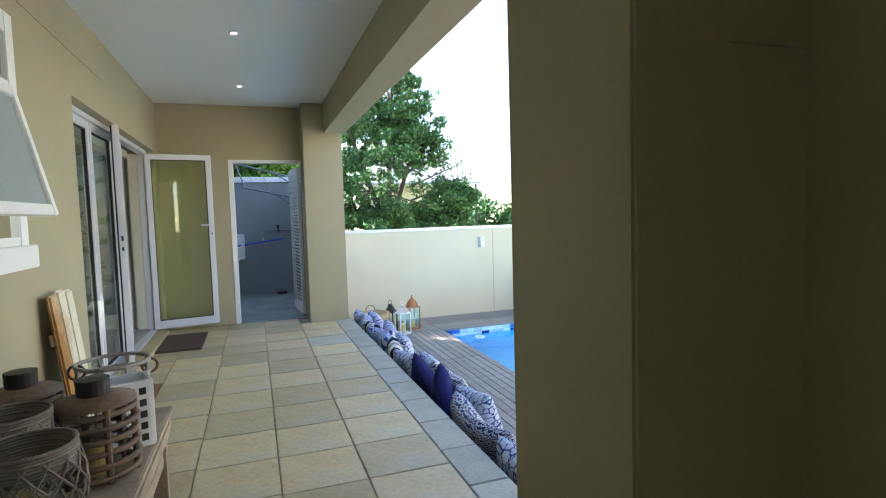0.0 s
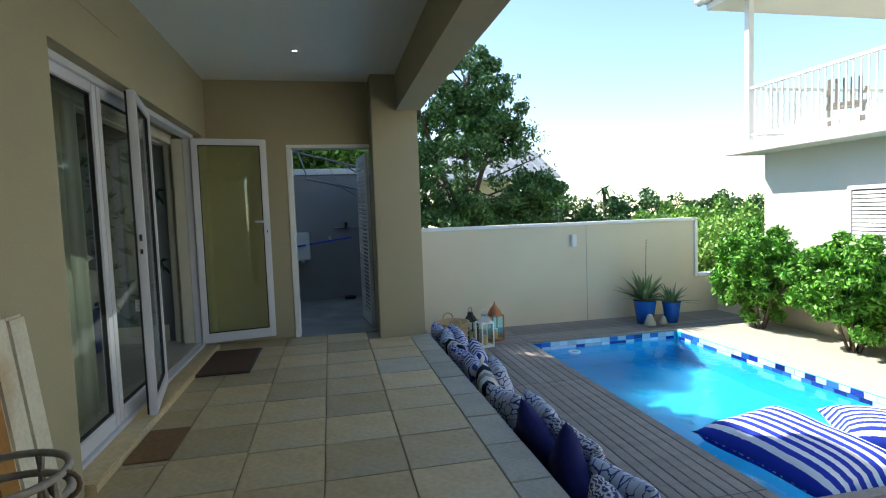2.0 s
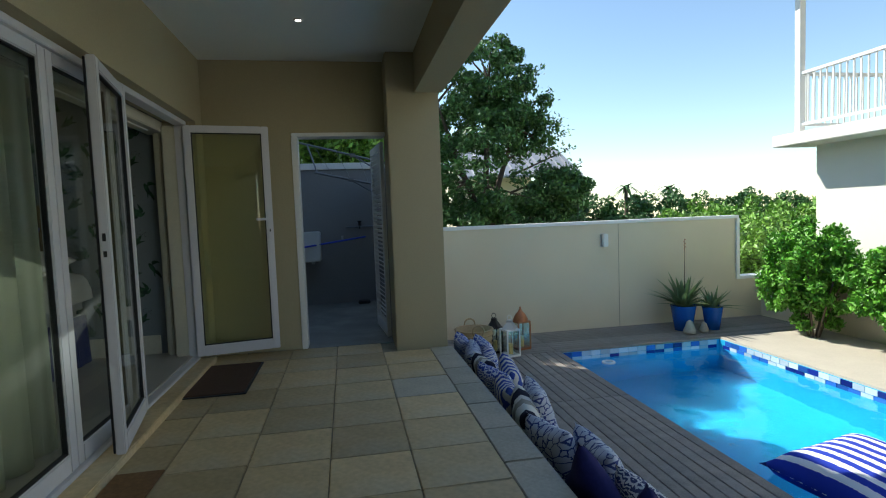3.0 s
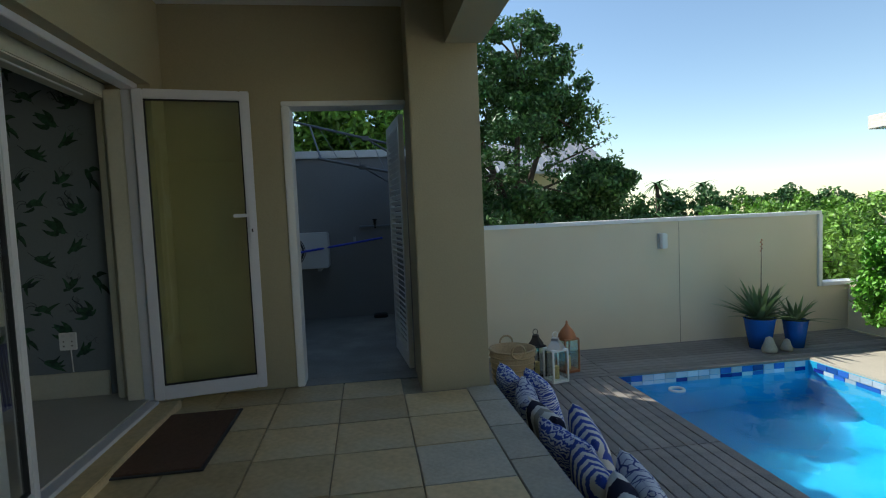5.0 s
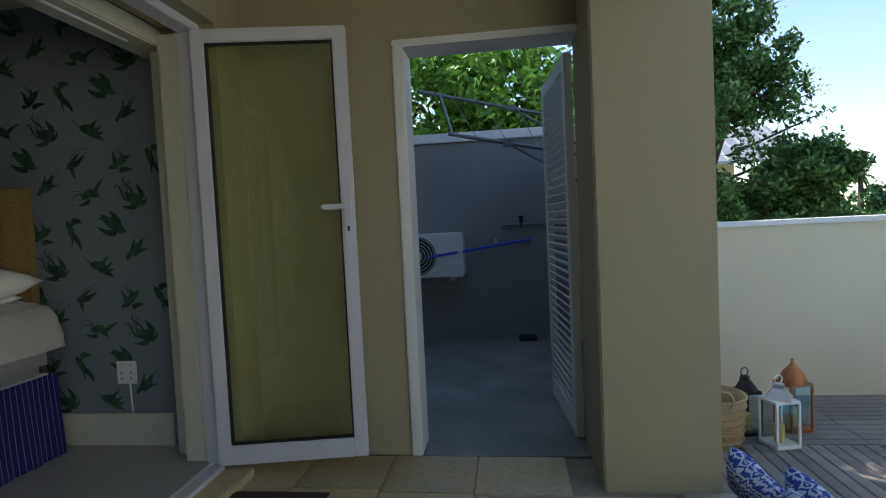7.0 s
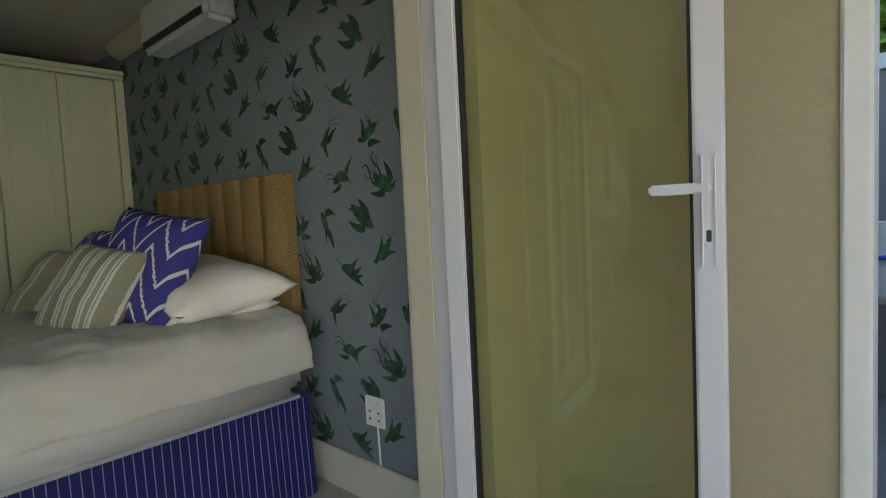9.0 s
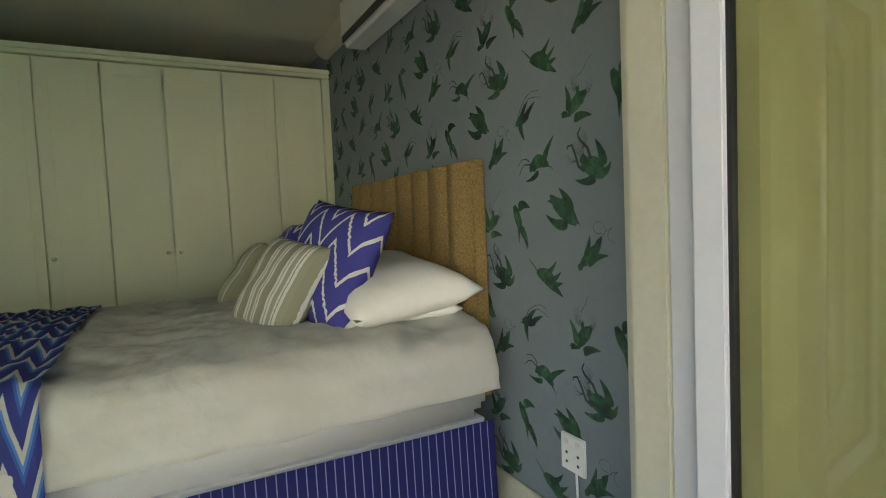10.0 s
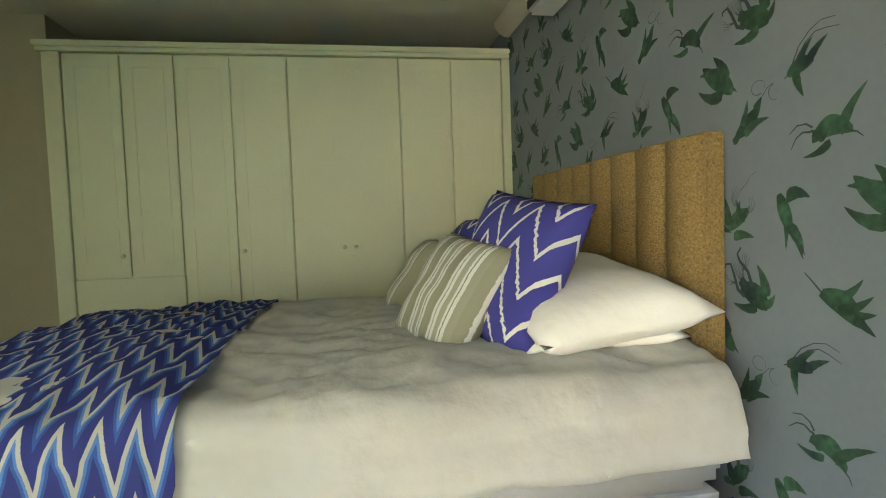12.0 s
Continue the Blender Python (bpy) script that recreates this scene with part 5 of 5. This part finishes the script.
for y in (2.2, 0.6, -1.4):
    ch = thing("balcony_chair", (8.35, 6.2 + y, 2.33), "grey slatted balcony armchair behind the railing", "chair", "balcony chairs", rz=20 * y)
    part("seat", box((-0.25, -0.25, 0.40), (0.25, 0.25, 0.45), 0.01), M["greywood"], ch)
    for k in range(5):
        part("back_slat", box((0.22, -0.23 + k * 0.10, 0.47), (0.25, -0.17 + k * 0.10, 0.90), 0.004), M["greywood"], ch)
    for a in (-0.23, 0.19):
        for c in (-0.23, 0.19):
            part("leg", box((a, c, 0), (a + 0.04, c + 0.04, 0.40)), M["greywood"], ch)
    for c in (-0.27, 0.22):
        part("armrest", box((-0.25, c, 0.62), (0.25, c + 0.05, 0.65), 0.005), M["greywood"], ch)
shutter_window(0.45, 1.80, 2.9, 3.89)
shutter_window(-0.6, 0.4, 4.9, 6.8, 1.2)
b = box((0.3, 0.95, 4.75), (1.1, 1.05, 6.75))
part("open_door", b, M["alu"], nh, "open glazed balcony door")

# trees beyond the wall


def tree(name, x, y, base, h, crowns, leaf, label, seed, per, size, nballs, rmin=0.3, rmax=0.6):
    t = thing(name, (x, y, base), label, "tree")
    r2 = np.random.RandomState(seed)
    part("trunk", rod((0, 0, 0), (0.15, 0.1, h * 0.55), 0.20, 0.12, 10), M["bark"], t)
    for c, rad in crowns:
        part("limb", rod((0.15, 0.1, h * 0.45), c, 0.10, 0.03, 8), M["bark"], t)
        for k in range(4):
            d = r2.normal(size=3)
            d /= np.linalg.norm(d)
            e = [c[i] + d[i] * rad[i] * 0.95 for i in range(3)]
            part("branch", rod(c, e, 0.035, 0.008, 6), M["bark"], t)
    balls = []
    for c, rad in crowns:
        balls += crown(r2, c, rad, nballs, rmin, rmax)
    leaves("crown", clumps(r2, balls, per, 0.5), size, leaf, t, seed, 0.3)
    return t


lt = tree("large_tree", 3.5, 14.6, -2.5, 7.4, [((-0.3, -0.3, 4.5), (1.7, 1.4, 1.9)), ((0.35, 0.0, 6.9), (1.0, 0.9, 1.05)), ((-0.9, 0.2, 6.4), (1.2, 0.9, 1.2)), ((1.0, 0, 5.8), (0.95, 0.8, 0.7)), ((2.05, 0, 4.25), (0.75, 0.8, 0.5)), ((-0.4, -0.4, 2.8), (2.0, 1.3, 1.4)), ((1.6, 0, 3.4), (1.0, 0.8, 0.7)), ((-1.3, -0.2, 3.7), (1.2, 1.0, 1.5))], M["treeleaf"], "large dark green broadleaf tree behind the wall", 11, 200, 0.115, 48, 0.14, 0.38)
r3 = np.random.RandomState(5)
for e in ((2.6, 0.6, 5.75), (2.3, 0.3, 6.0), (2.0, 0.2, 6.7), (2.75, 0.2, 4.9), (1.7, 0.1, 7.2), (2.5, 0.1, 5.3)):
    part("twig", rod((0.8, 0.0, e[2] - 0.7), e, 0.03, 0.006, 6), M["bark"], lt)
    pts = np.array([[0.8 + (e[0] - 0.8) * k, e[1] * k, e[2] - 0.7 + 0.7 * k] for k in r3.uniform(0.35, 1.03, 70)]) + r3.normal(size=(70, 3)) * 0.09
    leaves("twig_leaves", pts, 0.13, M["treeleaf"], lt, 6)
tree("garden_tree", 0.7, 12.3, -2.5, 5.2, [((-0.3, 0, 5.0), (1.2, 1.1, 1.4)), ((0.1, 0.2, 4.4), (0.9, 0.9, 1.0)), ((-1.5, 0.3, 5.4), (1.3, 1.0, 1.5))], M["lightleaf"], "green leafy tree behind the laundry yard wall", 12, 120, 0.14, 60, 0.25, 0.5)
tree("shrub_tree", 7.2, 19.0, -2.5, 3.4, [((0, 0, 2.6), (1.6, 1.2, 1.3))], M["lightleaf"], "light green shrubby tree behind the wall", 13, 100, 0.2, 45)
tree("shrub_tree", 9.8, 14.2, -2.75, 3.0, [((0, 0, 2.6), (1.5, 1.4, 1.0)), ((2.2, 1.5, 2.6), (1.7, 1.4, 1.1))], M["lightleaf"], "light green shrubby tree behind the wall", 14, 110, 0.15, 50)
tree("shrub_tree", 14.0, 21.0, -3.0, 3.6, [((0, 0, 3.0), (2.4, 1.6, 1.2)), ((3.6, 0.6, 3.1), (2.4, 1.6, 1.3)), ((7.0, 0.4, 3.2), (2.6, 1.6, 1.3))], M["lightleaf"], "light green shrubby tree in the distance", 15, 110, 0.22, 55)
tree("far_tree", 15.0, 34.0, -3.1, 5.0, [((0, 0, 3.6), (3.2, 2, 1.9)), ((6.5, 1, 3.5), (3.2, 2, 1.8)), ((14, 1, 3.6), (4, 2, 1.8))], M["treeleaf"], "dark green tree in the distance", 16, 110, 0.35, 50, 0.5, 0.9)


def palm(x, y, h, s):
    t = thing("palm_tree", (x, y, -2.5), "small dark palm tree on the skyline", "palm", "skyline palms")
    part("trunk", rod((0, 0, 0), (0, 0, h), 0.16, 0.12, 8), M["bark"], t)
    for i in range(18):
        a, e = i * 2.4, 0.9 - 0.08 * i
        fn = lambda u, v: ((0.05 + s * u) * math.cos(a) - (v - 0.5) * 0.28 * math.sin(a) * (1 - u), (0.05 + s * u) * math.sin(a) + (v - 0.5) * 0.28 * math.cos(a) * (1 - u), h + s * u * math.sin(e) - s * 0.6 * u * u)
        part("frond", sheet(fn, 6, 2), M["treeleaf"], t)


palm(12.4, 33.0, 4.8, 0.9)
palm(18.8, 35.0, 5.1, 1.1)
palm(22.6, 36.0, 5.0, 1.1)
# neighbour's roof behind the large tree
fh = thing("far_house", (9.6, 24.0, -2.5), "house with a grey ribbed metal roof behind the tree", "house")
b = bmesh.new()
vs = [b.verts.new(p) for p in ((-4.5, 0, 5.3), (1.0, 0, 5.3), (0.7, 2.4, 6.75), (-4.5, 2.4, 6.75), (-4.5, 0, 5.2), (1.0, 0, 5.2), (0.7, 2.4, 6.65), (-4.5, 2.4, 6.65))]
for q in ((0, 1, 2, 3), (7, 6, 5, 4), (0, 4, 5, 1), (1, 5, 6, 2), (2, 6, 7, 3), (3, 7, 4, 0)):
    b.faces.new([vs[i] for i in q])
rf = part("roof", b, M["roof"], fh)
for i in range(12):
    part("rib", rod((-4.3 + i * 0.45, 0.0, 5.33), (-4.3 + i * 0.43, 2.4, 6.78), 0.025, seg=5), M["roof"], rf)
part("wall", box((-4.4, 1.6, 0), (-0.8, 5, 5.9)), M["garden"], fh)
for x in (0.75, 0.2):
    part("post", box((x, 0.1, 0), (x + 0.08, 0.18, 5.2)), M["darkmetal"], fh)
part("rail", box((-0.8, 0.1, 4.5), (0.8, 0.16, 4.56)), M["darkmetal"], fh)

# ---- floor pieces, boards, mosaic ----
rg = random.Random(7)
XL = [-0.915, -0.635, -0.225, 0.192, 0.61, 1.045, 1.262]
shared = {}


def piece(name, key, make, material, parent, m):
    if key not in shared:
        me = bpy.data.meshes.new(name)
        b = make()
        b.to_mesh(me)
        b.free()
        me.materials.append(material)
        shared[key] = me
    o = new(name, shared[key])
    o.parent = parent
    o.matrix_basis = m
    return o


floor = bpy.data.objects["floor"]
for c, (x0, x1) in enumerate(zip(XL, XL[1:])):
    y = -2.785 + (0.0, 0.04, 0.01, 0.0, 0.0, 0.16)[c]
    while y < 7.25:
        y1 = min(y + 0.42, 7.248)
        if not (x0 > 0.6 and y1 > 6.92 and y > 6.8) and y1 - y > 0.05:
            if x1 > 0.74 and y1 > 6.92:
                y1 = 6.916
            w, d = x1 - x0 - 0.005, y1 - y - 0.004
            grey = c == 5 or (c == 4 and rg.random() < 0.12)
            key = ("tile", c, round(d, 2), grey)
            piece("tile", key, lambda: box((-w / 2, -d / 2, -0.02), (w / 2, d / 2, 0.0), 0.004), M["grey_stone"] if grey else M["sandstone"], floor, pose((x0 + x1) / 2, (y + y1) / 2, -0.001 + rg.uniform(-0.0015, 0.001), rg.uniform(-0.15, 0.15), rg.uniform(-0.15, 0.15), rg.uniform(-0.3, 0.3)))
        y += 0.42
deckf = bpy.data.objects["deck_frame"]
x = 1.27
while x < PX0 - 0.05:
    for y0, y1 in ((-3.0, 1.2), (1.2, 4.6), (4.6, 7.4), (7.4, 9.36)):
        piece("plank", ("dy", y0), lambda: box((-0.051, 0.002, -0.035), (0.051, y1 - y0 - 0.002, 0), 0.004), M["deck"], deckf, pose(x + 0.053, y0, DECK + rg.uniform(-0.001, 0.001)))
    x += 0.109
y = 9.365
while y < 10.58:
    for x0, x1 in ((1.27, 3.3), (3.3, 5.6), (5.6, 7.77)):
        piece("plank", ("dx", x0), lambda: box((0.002, 0, -0.035), (x1 - x0 - 0.002, 0.103, 0), 0.004), M["deck"], deckf, pose(x0, y, DECK + rg.uniform(-0.001, 0.001)))
    y += 0.109
y = PY0 - 0.115
while y > 0.5:
    for x0, x1 in ((PX0 - 0.05, 5.6), (5.6, 7.77)):
        piece("plank", ("dn", x0), lambda: box((0.002, 0, -0.035), (x1 - x0 - 0.002, 0.103, 0), 0.004), M["deck"], deckf, pose(x0, y, DECK + 0.004 + rg.uniform(-0.001, 0.001)))
    y -= 0.109
basin = bpy.data.objects["pool_basin"]
mk = lambda: box((-0.0725, -0.004, -0.0345), (0.0725, 0.004, 0.0345), 0.002)
T3 = ("tile_navy", "tile_pale", "tile_blue", "tile_pale")
for r in range(2):
    z = -0.906 - r * 0.075
    i = 0
    while True:
        yy = PY0 + 0.08 + i * 0.15
        if yy > PY1 - 0.07:
            break
        for xx, a in ((PX0 + 0.004, 90), (PX1 - 0.004, 90)):
            m = rg.choice(T3)
            piece("mosaic_tile", ("m", m), mk, M[m], basin, pose(xx, yy + 0.05 * r, z, 0, 0, a))
        i += 1
    i = 0
    while True:
        xx = PX0 + 0.085 + i * 0.15
        if xx > PX1 - 0.08:
            break
        m = rg.choice(T3)
        piece("mosaic_tile", ("m", m), mk, M[m], basin, pose(xx, PY1 - 0.004, z))
        i += 1
